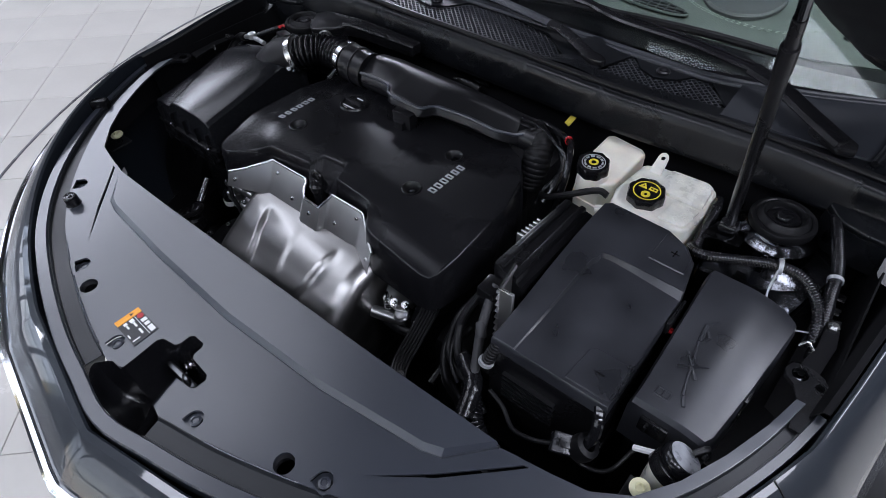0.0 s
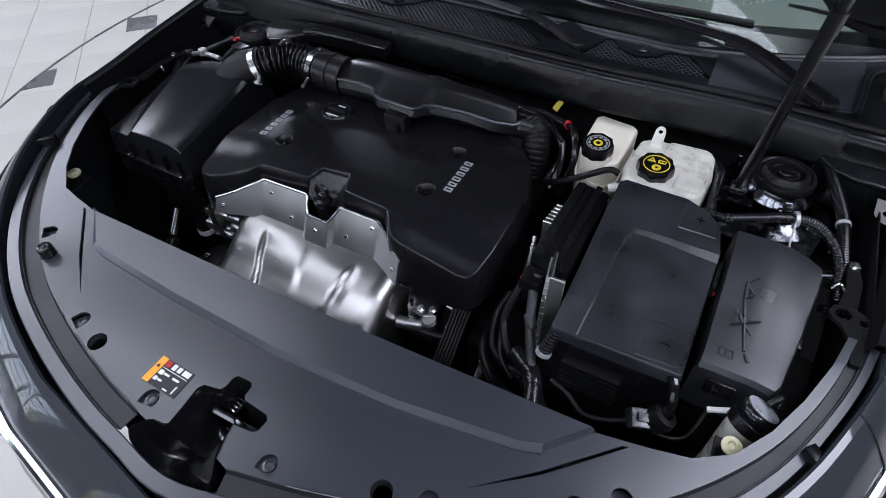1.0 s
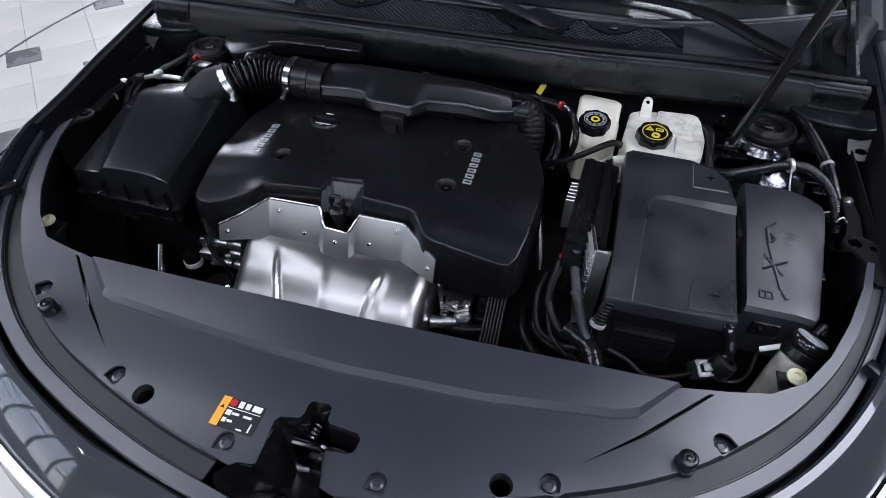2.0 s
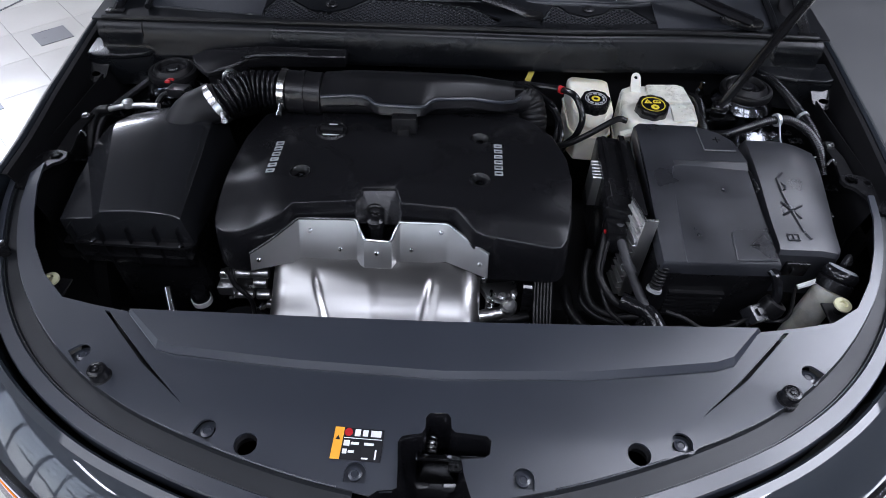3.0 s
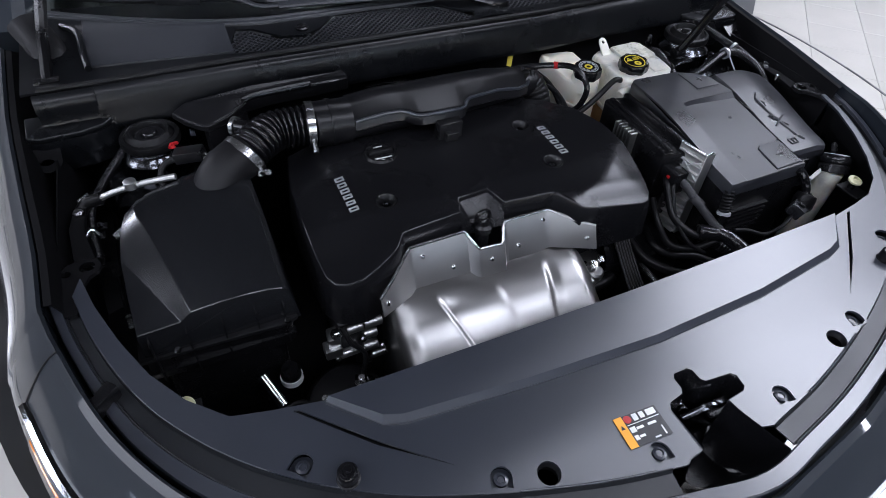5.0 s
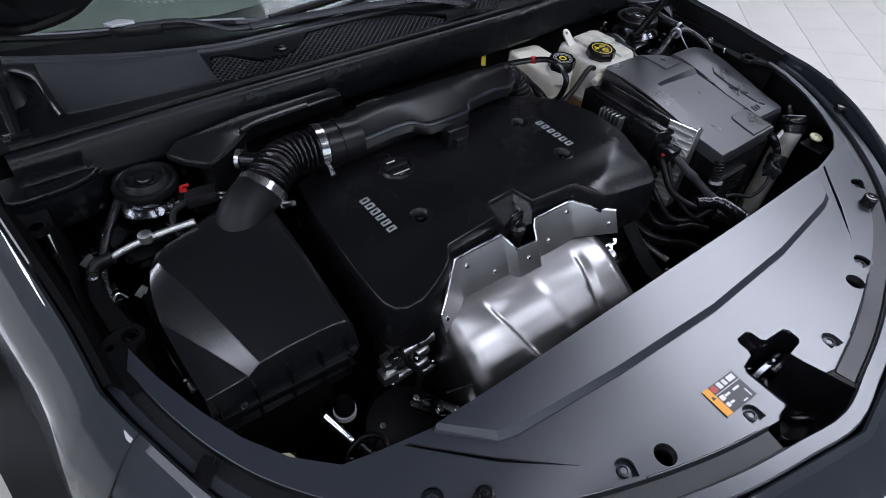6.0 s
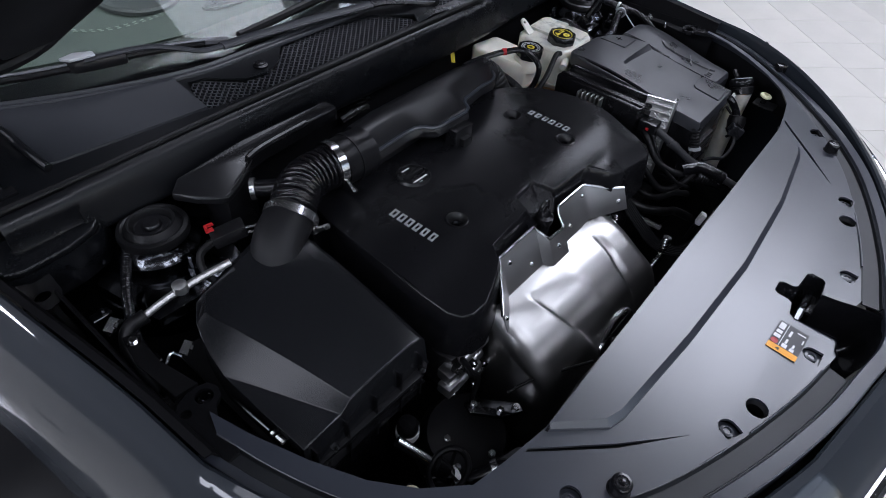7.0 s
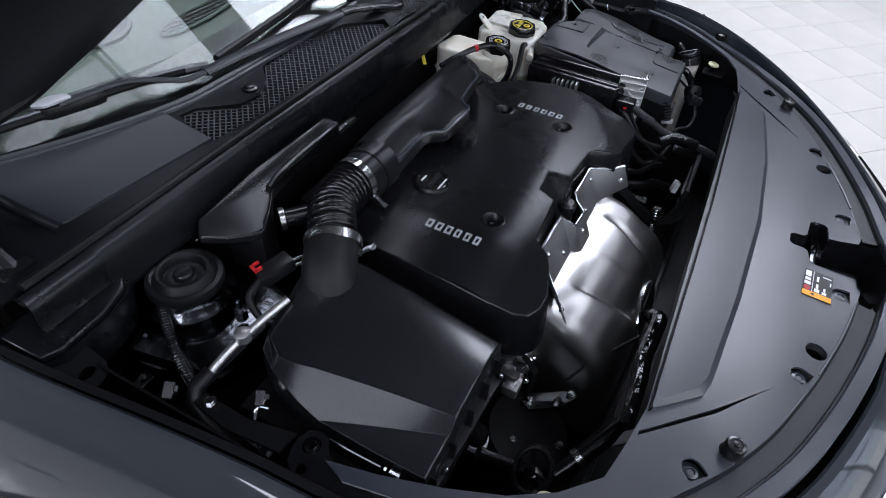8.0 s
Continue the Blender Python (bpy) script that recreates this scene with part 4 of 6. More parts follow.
def ms_point(x, k):
    y, z = SEC[k]
    k = k / 4
    u = min(x + .305, .056 - x, .036)
    turn = .9 * (.036 - math.sqrt(max(0, .036 ** 2 - (.036 - u) ** 2)))
    # a raised lobe between two diverging creases, folded once along its middle
    c1, c2, c3 = -.236 + .006 * k, -.130 + .003 * k, -.026 - .003 * k
    on = smooth01(.8, 2.5, k) * smooth01(9, 6, k)
    lobe = lerp_list([(-.4, 0), (c1 - .003, 0), (c1 + .005, -.010), (c2 - .008, .0035), (c2 + .006, .0015), (c3 - .005, .0055), (c3 + .005, -.0055), (c3 + .022, 0), (.2, 0)], x) * on * .8
    d = lobe - turn - .012 * smooth01(-.205, -.295, x) * smooth01(0, 3, k)
    return (x, y - d * .62, z + d * .78)


mx = [-.1245 + .1805 * math.sin(math.pi / 2 * (k / 60 - 1)) for k in range(1, 120)]
part("shell", grid([[ms_point(x, k) for k in range(len(SEC))] for x in mx]), SHIELD, ms, sharp=70)
for x in (mx[0], mx[-1]):
    part("end_wall", thick(grid([[ms_point(x, k), (x, .70, .64 - .005 * k)] for k in range(len(SEC))]), .002), SHIELD, ms)
rim_line = [(-.176, .517, .54), (-.178, .523, .580), (-.166, .531, .602), (-.118, .537, .614), (-.078, .533, .606), (-.066, .524, .583), (-.066, .516, .54)]
part("opening_rim", tube(rim_line, .0050, 10, 6), STEEL, ms)
# near-black sheet over the uncut shell stands in for the hole's shade
part("opening", thick(grid([[(x, .5145, .50), (x, .5155, .54), (x, .5225, .582), (x, .5295, .603)] for x in (-.170, -.15, -.12, -.09, -.072)]), .002), SHELL, ms)



# ---- air filter box, hose and duct ----
ab = thing("air_filter_box", (-.55, .78, .60), "black plastic air filter box with a ribbed base", "air filter box")
LID_L = [(.683, -.6545), (.685, -.655), (.75, -.659), (.82, -.661), (.86, -.656), (.89, -.647), (.925, -.625), (.938, -.60)]
LID_LZ = [(.683, .7375), (.685, .739), (.82, .757), (.89, .780), (.938, .778)]
LID_S = [(.683, -.5985), (.685, -.598), (.75, -.628), (.82, -.6605), (.86, -.6555), (.89, -.6465), (.938, -.5995)]
LID_SZ = [(.683, .7425), (.685, .744), (.75, .7505), (.82, .7573), (.89, .7803), (.938, .778)]
LID_C = [(.683, -.5815), (.685, -.581), (.74, -.593), (.80, -.607), (.86, -.622), (.89, -.632), (.925, -.610), (.938, -.588)]
LID_CZ = [(.683, .7570), (.685, .759), (.74, .770), (.80, .7795), (.86, .787), (.89, .789), (.925, .786), (.938, .782)]
lid_rows = []
for yy in (.683, .685, .72, .75, .785, .82, .85, .875, .895, .925, .938):
    xl, xs_, xc = lerp_list(LID_L, yy), lerp_list(LID_S, yy), lerp_list(LID_C, yy)
    zl, zs, zc = lerp_list(LID_LZ, yy), lerp_list(LID_SZ, yy), lerp_list(LID_CZ, yy)
    xr = -.449 - .004 * smooth01(.8, .93, yy)
    w = smooth01(.74, .935, yy)
    lid_rows.append([(xl - .002, yy, zl - .05), (xl, yy, zl), (xs_, yy, zs), (xc, yy, zc), (xc * .6 - .476 * .4, yy + .006 * w, zc + .004 + .006 * w), (xc * .25 - .476 * .75, yy + .014 * w, zc + .004 + .012 * w), (-.476, yy + .02 * w, zc + .002 + .014 * w), (xr - .008, yy + .02 * w, zc - .003 + .014 * w), (xr, yy + .02 * w, zc - .010 + .014 * w), (xr + .010, yy + .02 * w, .69)])
bm = grid(lid_rows)
for row, sg in ((lid_rows[0], -1), (lid_rows[-1], 1)):
    vs = [bm.verts.new(p) for p in row] + [bm.verts.new((row[-1][0], row[-1][1] + sg * .004, .69)), bm.verts.new((row[0][0], row[0][1] + sg * .004, .69))]
    bm.faces.new(vs)
bmesh.ops.remove_doubles(bm, verts=bm.verts, dist=.0008)
part("lid", bevel(bm, .012, 4, 14), LID, ab, sharp=60)
base = part("base", join(prism([(-.660, .684), (-.465, .678), (-.452, .684), (-.452, .93), (-.66, .94)], .635, .692, .004), prism([(-.652, .735), (-.475, .725), (-.465, .735), (-.465, .92), (-.65, .93)], .42, .64, .01)), BLACK, ab)
part("flange", prism([(-.666, .676), (-.462, .670), (-.444, .678), (-.446, .940), (-.664, .945)], .686, .693, .002), SHELL, ab)
for x in (-.645, -.596, -.548, -.502, -.462):
    part("rib", box(x, x + .002, .674, .690, .640, .728), BLACK, base)
part("rib", box(-.66, -.45, .676, .690, .656, .659), BLACK, base)
part("lid_screw", lathe([(.005, 0), (.005, .003), (.002, .004)], (-.615, .678, .693), seg=10), DARKMETAL, ab)
part("lid_screw", lathe([(.005, 0), (.005, .003), (.002, .004)], (-.46, .674, .693), seg=10), DARKMETAL, ab)
part("side_clip", tube([(-.668, .800, .744), (-.667, .77, .740), (-.664, .735, .734)], .0024, 8, 4), DARKMETAL, ab, "long wire clip")
part("side_clip", tube([(-.6625, .724, .732), (-.6615, .712, .730)], .0038, 8, 2, smooth=False), STEEL, ab, "bright wire clip")
part("side_clip", tube([(-.6635, .731, .733), (-.663, .728, .7325)], .0045, 8, 2, smooth=False), STEEL, ab)
NECK = [((-.448, .945, .806), .0360), ((-.465, .936, .8045), .0365), ((-.482, .927, .800), .0372), ((-.494, .919, .791), .0380), ((-.505, .910, .778), .0395), ((-.512, .903, .755), .0400)]
rings = []
for k, (p, r) in enumerate(NECK):
    d = (Vector(NECK[min(k + 1, len(NECK) - 1)][0]) - Vector(NECK[max(k - 1, 0)][0])).normalized()
    side = d.cross(Vector((0, 0, 1))).normalized()
    up = side.cross(d)
    rings.append([Vector(p) + r * (math.cos(2 * math.pi * j / 32) * side + math.sin(2 * math.pi * j / 32) * up) for j in range(32)])
part("neck", grid(rings, True), SHELL, ab, "flared outlet neck")

ih = thing("intake_hose", (-.39, .98, .80), "black ribbed rubber intake hose with steel clamps", "hose")
HOSE = [(-.456, .940, .803), (-.448, .944, .806), (-.425, .962, .813), (-.395, .983, .814), (-.36, .989, .812), (-.325, .988, .810), (-.314, .988, .810)]
part("bellows", tube(HOSE, .0312, 26, 12, ribs=.0105, rib=.0042), BELLOWS, ih, sharp=80)
for p, ax in (((-.450, .943, .805), (.80, .46, .38)), ((-.328, .989, .8105), (1, -.10, -.04)), ((-.449, 1.030, .809), (.75, -.65, .05))):
    r = .0392 if p[1] < 1.01 else .0155
    h = .0065 if r > .03 else .0035
    cl = part("clamp", lathe([(r + .0012, -h), (r + .0012, h), (r - .001, h), (r - .001, -h)], p, ax, 32), STEEL, ih, "zinc worm-drive clamp")
    d = Vector(ax).normalized()
    side = Vector((0, 0, 1)).cross(d).normalized() * (-1 if p[0] > -.4 else 1)
    q = Vector(p) + side * (r + .005) * (-1 if p[0] < -.44 else 1) + Vector((0, 0, -.012))
    if r > .03:
        part("clamp_screw", lathe([(.0045, -.014), (.0045, .010), (.006, .010), (.006, .016)], q, side + Vector((0, 0, -.6)), 8), STEEL, cl)

part("breather_branch", tube([(-.449, 1.030, .809), (-.438, 1.020, .809), (-.420, 1.005, .810)], .0140, 14, 5), BELLOWS, ih)
du = thing("intake_duct", (-.1, 1.0, .79), "black plastic air intake duct lying over the engine", "duct")
part("body", tube([(-.318, .990, .804), (-.26, .990, .800), (-.18, .995, .797), (-.08, 1.003, .795), (.03, 1.018, .791), (.11, 1.032, .786), (.140, 1.038, .782)], .034, 24, 6, flat=.85), DUCT, du)
part("collar", tube([(-.322, .989, .809), (-.258, .989, .806)], .0395, 28, 2, smooth=False), DUCT, du)
part("collar_ring", tube([(-.296, .989, .808), (-.288, .989, .8078)], .0415, 28, 2, smooth=False), DUCT, du)
LIP = [(-.255, .955), (-.20, .953), (-.172, .951), (-.160, .944), (-.150, .930), (-.138, .925), (-.066, .923), (-.055, .928), (-.047, .942), (-.035, .951), (.03, .962), (.085, .975), (.115, .992), (.132, 1.015)]


def duct_row(x, y):
    k, e = smooth01(0, .14, x), (.006 if x < -.25 else 0)
    t = .826 - .026 * k - e
    return [(x, y + .014, t - .028), (x, y + .002, t - .022), (x, y - .002, t - .018), (x, y + .002, t - .004), (x, y + .005, t - .0005), (x, y + .012, t + .0015), (x, .985 + .03 * k, t + .014), (x, 1.005 + .03 * k, t + .018), (x, 1.03 + .02 * k, t + .010), (x, 1.046 + .01 * k, t - .012), (x, 1.048, t - .05)]


part("cover_plate", thick(grid([duct_row(*q) for q in LIP]), .003), DUCT, du, sharp=40)
# paler tube along the lip paints the highlight of the duct's front edge
part("edge_highlight", tube([(x, y + .0016, .8256 - .026 * smooth01(0, .14, x) - (.006 if x < -.25 else 0)) for x, y in LIP], .0032, 8, 1), PLASTIC, du, "front edge in paler plastic, imitating its highlight")
part("bracket", join(box(-.116, -.070, .905, .930, .778, .812, .003), box(-.105, -.082, .895, .912, .776, .796, .002)), BLACK, du)
part("outlet", tube([(.128, 1.036, .790), (.150, 1.030, .775), (.158, 1.010, .745), (.155, .995, .70)], .027, 22, 5, ribs=.009, rib=.0008), RUBBER, du, "ribbed rubber elbow")

sp = thing("splash_panel", (-.45, 1.08, .82), "black plastic panel beside the strut mount", "panel")
tray = [(-.545, 1.092), (-.528, 1.062), (-.508, 1.040), (-.494, 1.028), (-.478, 1.034), (-.450, 1.050), (-.418, 1.070), (-.380, 1.078), (-.30, 1.082), (-.226, 1.086), (-.226, 1.118), (-.40, 1.120), (-.52, 1.118)]
part("plate", prism(tray, .806, .820, .005, 3, lambda x, y: .012 * smooth01(-.45, -.40, x)), BLACK, sp)
part("drop_side", prism([(-.494, 1.030), (-.450, 1.052), (-.420, 1.073), (-.420, 1.10), (-.50, 1.09)], .70, .812, .003), BLACK, sp)
part("edge_rail", tube([(-.425, 1.070, .832), (-.40, 1.075, .8345), (-.36, 1.079, .8345), (-.30, 1.082, .8345)], .0055, 8, 4), BLACK, sp)
part("edge_bead", tube([(-.528, 1.060, .8185), (-.508, 1.040, .8185), (-.494, 1.029, .8185), (-.478, 1.0345, .8185), (-.450, 1.050, .820), (-.420, 1.068, .828)], .0018, 6, 3), DUCT, sp)

# ---- fluid reservoirs ----
br = thing("brake_fluid_reservoir", (.28, 1.07, .68), "cream plastic brake fluid reservoir with black cap", "reservoir")
part("tank", prism([(.238, 1.035), (.250, 1.002), (.300, .998), (.318, 1.02), (.322, 1.132), (.310, 1.142), (.246, 1.150), (.236, 1.14)], .66, .772, .009, 3), CREAM, br)
part("seam", prism([(.2345, 1.033), (.247, .999), (.302, .995), (.3215, 1.018), (.3255, 1.134), (.312, 1.145), (.244, 1.153), (.2325, 1.142)], .716, .722, .002), CREAM, br)
part("spout", lathe([(.030, -.03), (.028, .0), (.024, .004)], (.275, 1.018, .782), seg=24), CREAM, br)


def fluid_cap(parent, c, r, ring, mark):
    prof = [(r * .93, 0), (r, .004), (r, .018), (r * .95, .022), (r * .80, .0225), (r * .78, .0205), (.004, .0205)]
    bm = lathe(prof, c, (0, -.06, 1), 32)
    ctr = Vector(c)
    for v in bm.verts:
        d = Vector((v.co.x - ctr.x, v.co.y - ctr.y, 0))
        if d.length > r * .85:
            k = 1 + .05 * math.cos(8 * math.atan2(d.y, d.x))
            v.co.x, v.co.y = ctr.x + d.x * k, ctr.y + d.y * k
    cp = part("cap", bm, BLACK, parent, "black ribbed screw cap", sharp=45)
    tilt = Matrix.Translation(Vector(c) + Vector((0, -.0012, .0208))) @ pose(0, 0, 0, 3.4, 0, 0)
    part("printed_ring", moved(plate(circle(0, 0, r * .74, 28), [circle(0, 0, r * .68, 28)], .001, .0008), tilt), ring, cp)
    if mark == "coolant":
        part("warning_triangle", moved(plate([(-.017, .003), (-.002, .003), (-.0095, .0155)], [[(-.0105, .006), (-.0085, .006), (-.0085, .011), (-.0105, .011)]], .001, .0008), tilt), ring, cp)
        part("book_mark", moved(plate([(.001, .004), (.015, .004), (.015, .012), (.001, .012)], [[(.003, .006), (.0072, .006), (.0072, .0105), (.003, .0105)], [(.0088, .006), (.013, .006), (.013, .0105), (.0088, .0105)]], .001, .0008), tilt), ring, cp)
        part("round_mark", moved(plate(circle(.002, -.009, .0078, 20), [circle(.002, -.009, .0028, 10)], .001, .0008), tilt), ring, cp)
    else:
        part("round_mark", moved(plate(circle(0, 0, .0085, 20), [circle(0, 0, .0045, 12)], .001, .0008), tilt), YELLOW, cp)
        for k in range(10):
            a = 2 * math.pi * k / 10
            part("print_bar", moved(box(-.0035, .0035, -.0018, .0018, .0002, .001), tilt @ Matrix.Rotation(a, 4, "Z") @ Matrix.Translation((0, .0155, 0))), LETTER, cp)


fluid_cap(br, (.274, 1.014, .782), .0285, LETTER, "brake")
cr = thing("coolant_reservoir", (.40, 1.03, .62), "milky white plastic coolant reservoir with black cap", "reservoir")
part("tank", prism([(.330, 1.000), (.338, .965), (.36, .955), (.455, .960), (.472, .975), (.478, 1.03), (.472, 1.092), (.455, 1.102), (.36, 1.098), (.338, 1.085)], .69, .786, .018, 4), MILKY, cr)
part("shoulder", prism([(.385, 1.028), (.470, 1.030), (.466, 1.088), (.452, 1.096), (.388, 1.092)], .782, .793, .006, 2), MILKY, cr)
part("shoulder", prism([(.420, .968), (.464, .972), (.470, 1.022), (.424, 1.020)], .780, .790, .006, 2), MILKY, cr)
part("seam", prism([(.327, 1.0), (.335, .962), (.358, .952), (.457, .957), (.475, .972), (.481, 1.03), (.475, 1.094), (.457, 1.105), (.358, 1.101), (.335, 1.088)], .70, .706, .002), MILKY, cr)
part("foot", prism([(.335, .98), (.36, .955), (.46, .96), (.47, 1.0), (.47, 1.09), (.34, 1.08)], .56, .702, .01), COOLANT, cr, "orange coolant showing through the base")
part("mount_ear", moved(plate([(-.011, -.02), (.011, -.02), (.009, .012), (.006, .018), (0, .0205), (-.006, .018), (-.009, .012)], [circle(0, .010, .004, 10)], .0, .004), Matrix.Translation((.366, 1.085, .800)) @ pose(0, 0, 0, 40, 0, 0)), MILKY, cr)
part("spout", lathe([(.034, -.03), (.033, .0), (.028, .003)], (.383, 1.000, .782), seg=26), MILKY, cr)
part("hose_nipple", tube([(.352, .962, .765), (.335, .955, .765), (.320, .950, .762)], .008, 10, 4), MILKY, cr)
for k in range(60):
    x, y = random.uniform(.395, .462), random.uniform(1.036, 1.085)
    if k % 3 == 0:
        x, y = random.uniform(.428, .462), random.uniform(.975, 1.015)
    part("droplet_dimple", lathe([(.0025, 0), (.0019, .0012), (.0006, .0016)], (x, y, .7925 if y > 1.03 else .7895), seg=6), MILKY, cr)
fluid_cap(cr, (.383, 1.000, .783), .031, YELLOW, "coolant")

# ---- battery box ----
bt = thing("battery_box", (.43, .79, .60), "dusty dark grey plastic battery box lid with polarity marks", "battery box")
bz = lambda x, y: .753 + .040 * smooth01(.60, .90, y)
bt_out = [(.338, .628), (.374, .629), (.3768, .629), (.526, .632), (.5245, .836), (.524, .846), (.512, .905), (.49, .93), (.452, .948), (.348, .951), (.338, .942)]
rz = lambda x, y: bz(x, y) - .0015 - .0075 * smooth01(.62, .84, y)
bt_z = lambda x, y: rz(x, y) if x > .3765 and y < .84 else bz(x, y)
ins = [(x * .985 + .0065, y * .985 + .0118) for x, y in bt_out]
rows = [[(x, y, .60) for x, y in bt_out], [(x, y, bt_z(x, y) - .026) for x, y in bt_out]]
part("skirt", grid(rows, True), BLACK, bt, sharp=50)
rows = [[(x, y, bt_z(x, y) - .026) for x, y in bt_out], [(x, y, bt_z(x, y) - .006) for x, y in bt_out], [(.5 * x + .5 * a, .5 * y + .5 * b, bt_z(x, y) - .0015) for (x, y), (a, b) in zip(bt_out, ins)], [(a, b, bt_z(x, y)) for (x, y), (a, b) in zip(bt_out, ins)]]
part("lid_rim", grid(rows, True), GREYLID, bt, sharp=50)
rim = [(.3825, .80), (.390, .832), (.404, .845)]
hole = [(p.x, p.y) for p in spline([(*p, 0) for p in (ins[1], *rim, ins[5])], 6)]
part("lid_top", plate([ins[0], ins[1], *hole[1:], *ins[6:]], [], 0, .004, bz, [("y", v) for v in (.66, .70, .75, .80, .85, .90)]), GREYLID, bt)
toe = [(.3845, .798), (.3915, .830), (.4050, .8432)]
foot = [(p.x, p.y) for p in spline([(*p, 0) for p in (ins[2], *toe, ins[4])], 6)]
part("recessed_floor", plate([ins[3], *reversed(foot)], [], 0, .003, rz, [("y", v) for v in (.66, .70, .75, .80)]), GREYLID, bt)
part("recess_step", thick(grid([[(a[0] - .0005, a[1] + .0005, bz(*a) - .0005), (b[0] + .001, b[1] - .001, rz(*b) - .0005)] for a, b in zip(hole, foot)]), .001), GREYLID, bt)
part("terminal_flap", prism([(.456, .637), (.521, .639), (.5205, .702), (.470, .702), (.461, .694)], .740, .7515, .0012, 1, lambda x, y: rz(x, y) - .749), GREYLID, bt)
part("terminal_flap", prism([(.452, .872), (.510, .872), (.506, .905), (.485, .928), (.452, .938)], .7905, .793, .0015, 1, lambda x, y: bz(x, y) - .791), GREYLID, bt)
part("minus_mark", box(.483, .499, .667, .670, .745, rz(.49, .668) + .0034), BLACK, bt)
part("plus_mark", join(box(.474, .488, .9015, .9035, .78, bz(.48, .90) + .0022), box(.480, .482, .895, .910, .78, bz(.48, .90) + .0022)), BLACK, bt)
part("tray", box(.335, .53, .63, .95, .45, .61, .006), BLACK, bt)
for k in range(6):
    part("tray_louvre", box(.365, .455, .622, .630, .628 + k * .011, .633 + k * .011), BLACK, bt)
part("side_clip", box(.526, .532, .79, .845, .752, .776, .002), BLACK, bt)
part("red_tab", box(.531, .536, .80, .806, .745, .752, .001), RED, bt)

# ---- control unit with its finned bracket ----
cu = thing("control_unit", (.30, .80, .66), "black control unit in an aluminium finned bracket", "control unit")
part("case", prism([(.262, .735), (.328, .715), (.333, .925), (.270, .935)], .62, .772, .006), BLACK, cu)
part("top_rail", prism([(.304, .722), (.316, .720), (.318, .921), (.306, .923)], .770, .784, .003), BLACK, cu)
part("top_rail", prism([(.272, .735), (.282, .732), (.288, .928), (.278, .930)], .768, .776, .003), BLACK, cu)
cub = part("bracket", prism([(.300, .738), (.311, .683), (.334, .684), (.334, .690), (.3145, .689), (.304, .739)], .60, .788, .0006, 1), ALU, cu, "bright aluminium bracket")
for k in range(12):
    z = .778 - k * .0155
    part("fin", prism([(.3005, .736), (.3105, .684), (.3050 - .0004 * k, .683), (.2950, .734)], z - .0025, z, .0005, 1), ALU, cub)
part("emboss", join(tube([(.2985, .733, .770), (.3085, .687, .735)], .0016, 6, 1, smooth=False), tube([(.3085, .687, .770), (.2985, .733, .735)], .0016, 6, 1, smooth=False)), ALU, cub)
part("bracket_edge", tube([(.300, .739, .789), (.311, .682, .790), (.328, .686, .789)], .0022, 6, 1, smooth=False), STEEL, cub)
for k in range(6):
    y = .815 + k * .0105
    part("side_fin", box(.250 + .0009 * k, .272 + .0009 * k, y, y + .0045, .70, .766 - .001 * k, .001, 1), ALU, cu)
part("connector", box(.262, .294, .69, .728, .705, .752, .004), BLACK, cu)
part("red_lock", box(.259, .262, .703, .709, .738, .742), RED, cu)

# ---- fuse box ----
fb = thing("fuse_box", (.60, .80, .62), "dark grey fuse box lid with moulded tool symbols", "fuse box")
fz = lambda x, y: .743 + .045 * smooth01(.66, .92, y) - .13 * max(0, x - .632 + .10 * (y - .80)) - .17 * max(0, x - .606 + .05 * (y - .80))
FUSE_L = [(.674, .538), (.684, .540), (.80, .538), (.905, .535), (.922, .537)]
FUSE_R = [(.674, .640), (.684, .650), (.78, .662), (.868, .670), (.892, .672), (.907, .670), (.917, .652), (.922, .630)]
rows = []
for y in (.674, .679, .69, .72, .75, .78, .81, .845, .868, .892, .907, .917, .922):
    l, r, edge = lerp_list(FUSE_L, y), lerp_list(FUSE_R, y), {.674: .010, .679: .002, .917: .002, .922: .010}.get(y, 0)
    row = [(l - .0015, y, fz(l, y) - .10), (l, y, fz(l, y) - .008 - edge), (l + .004, y, fz(l, y) - edge)]
    row += [(l + (r - l) * k / 10, y, fz(l + (r - l) * k / 10, y) - edge) for k in range(1, 10)]
    row += [(r - .003, y, fz(r, y) - edge), (r, y, fz(r, y) - .006 - edge), (r + .002, y, fz(r, y) - .10)]
    rows.append(row)
bm = grid(rows)
for row in (rows[0], rows[-1]):
    bm.faces.new([bm.verts.new(p) for p in row])
bmesh.ops.remove_doubles(bm, verts=bm.verts, dist=.0003)
part("lid", bm, GREYLID, fb, sharp=30)
part("base", box(.548, .645, .682, .905, .45, .66, .005), BLACK, fb)


def ridge(a, b, w=.0022):
    """A raised line on the fuse box lid."""
    n = 6
    return tube([(a[0] + (b[0] - a[0]) * k / n, a[1] + (b[1] - a[1]) * k / n, fz(a[0] + (b[0] - a[0]) * k / n, a[1] + (b[1] - a[1]) * k / n) + .0012) for k in range(n + 1)], w, 6, 1, smooth=False)


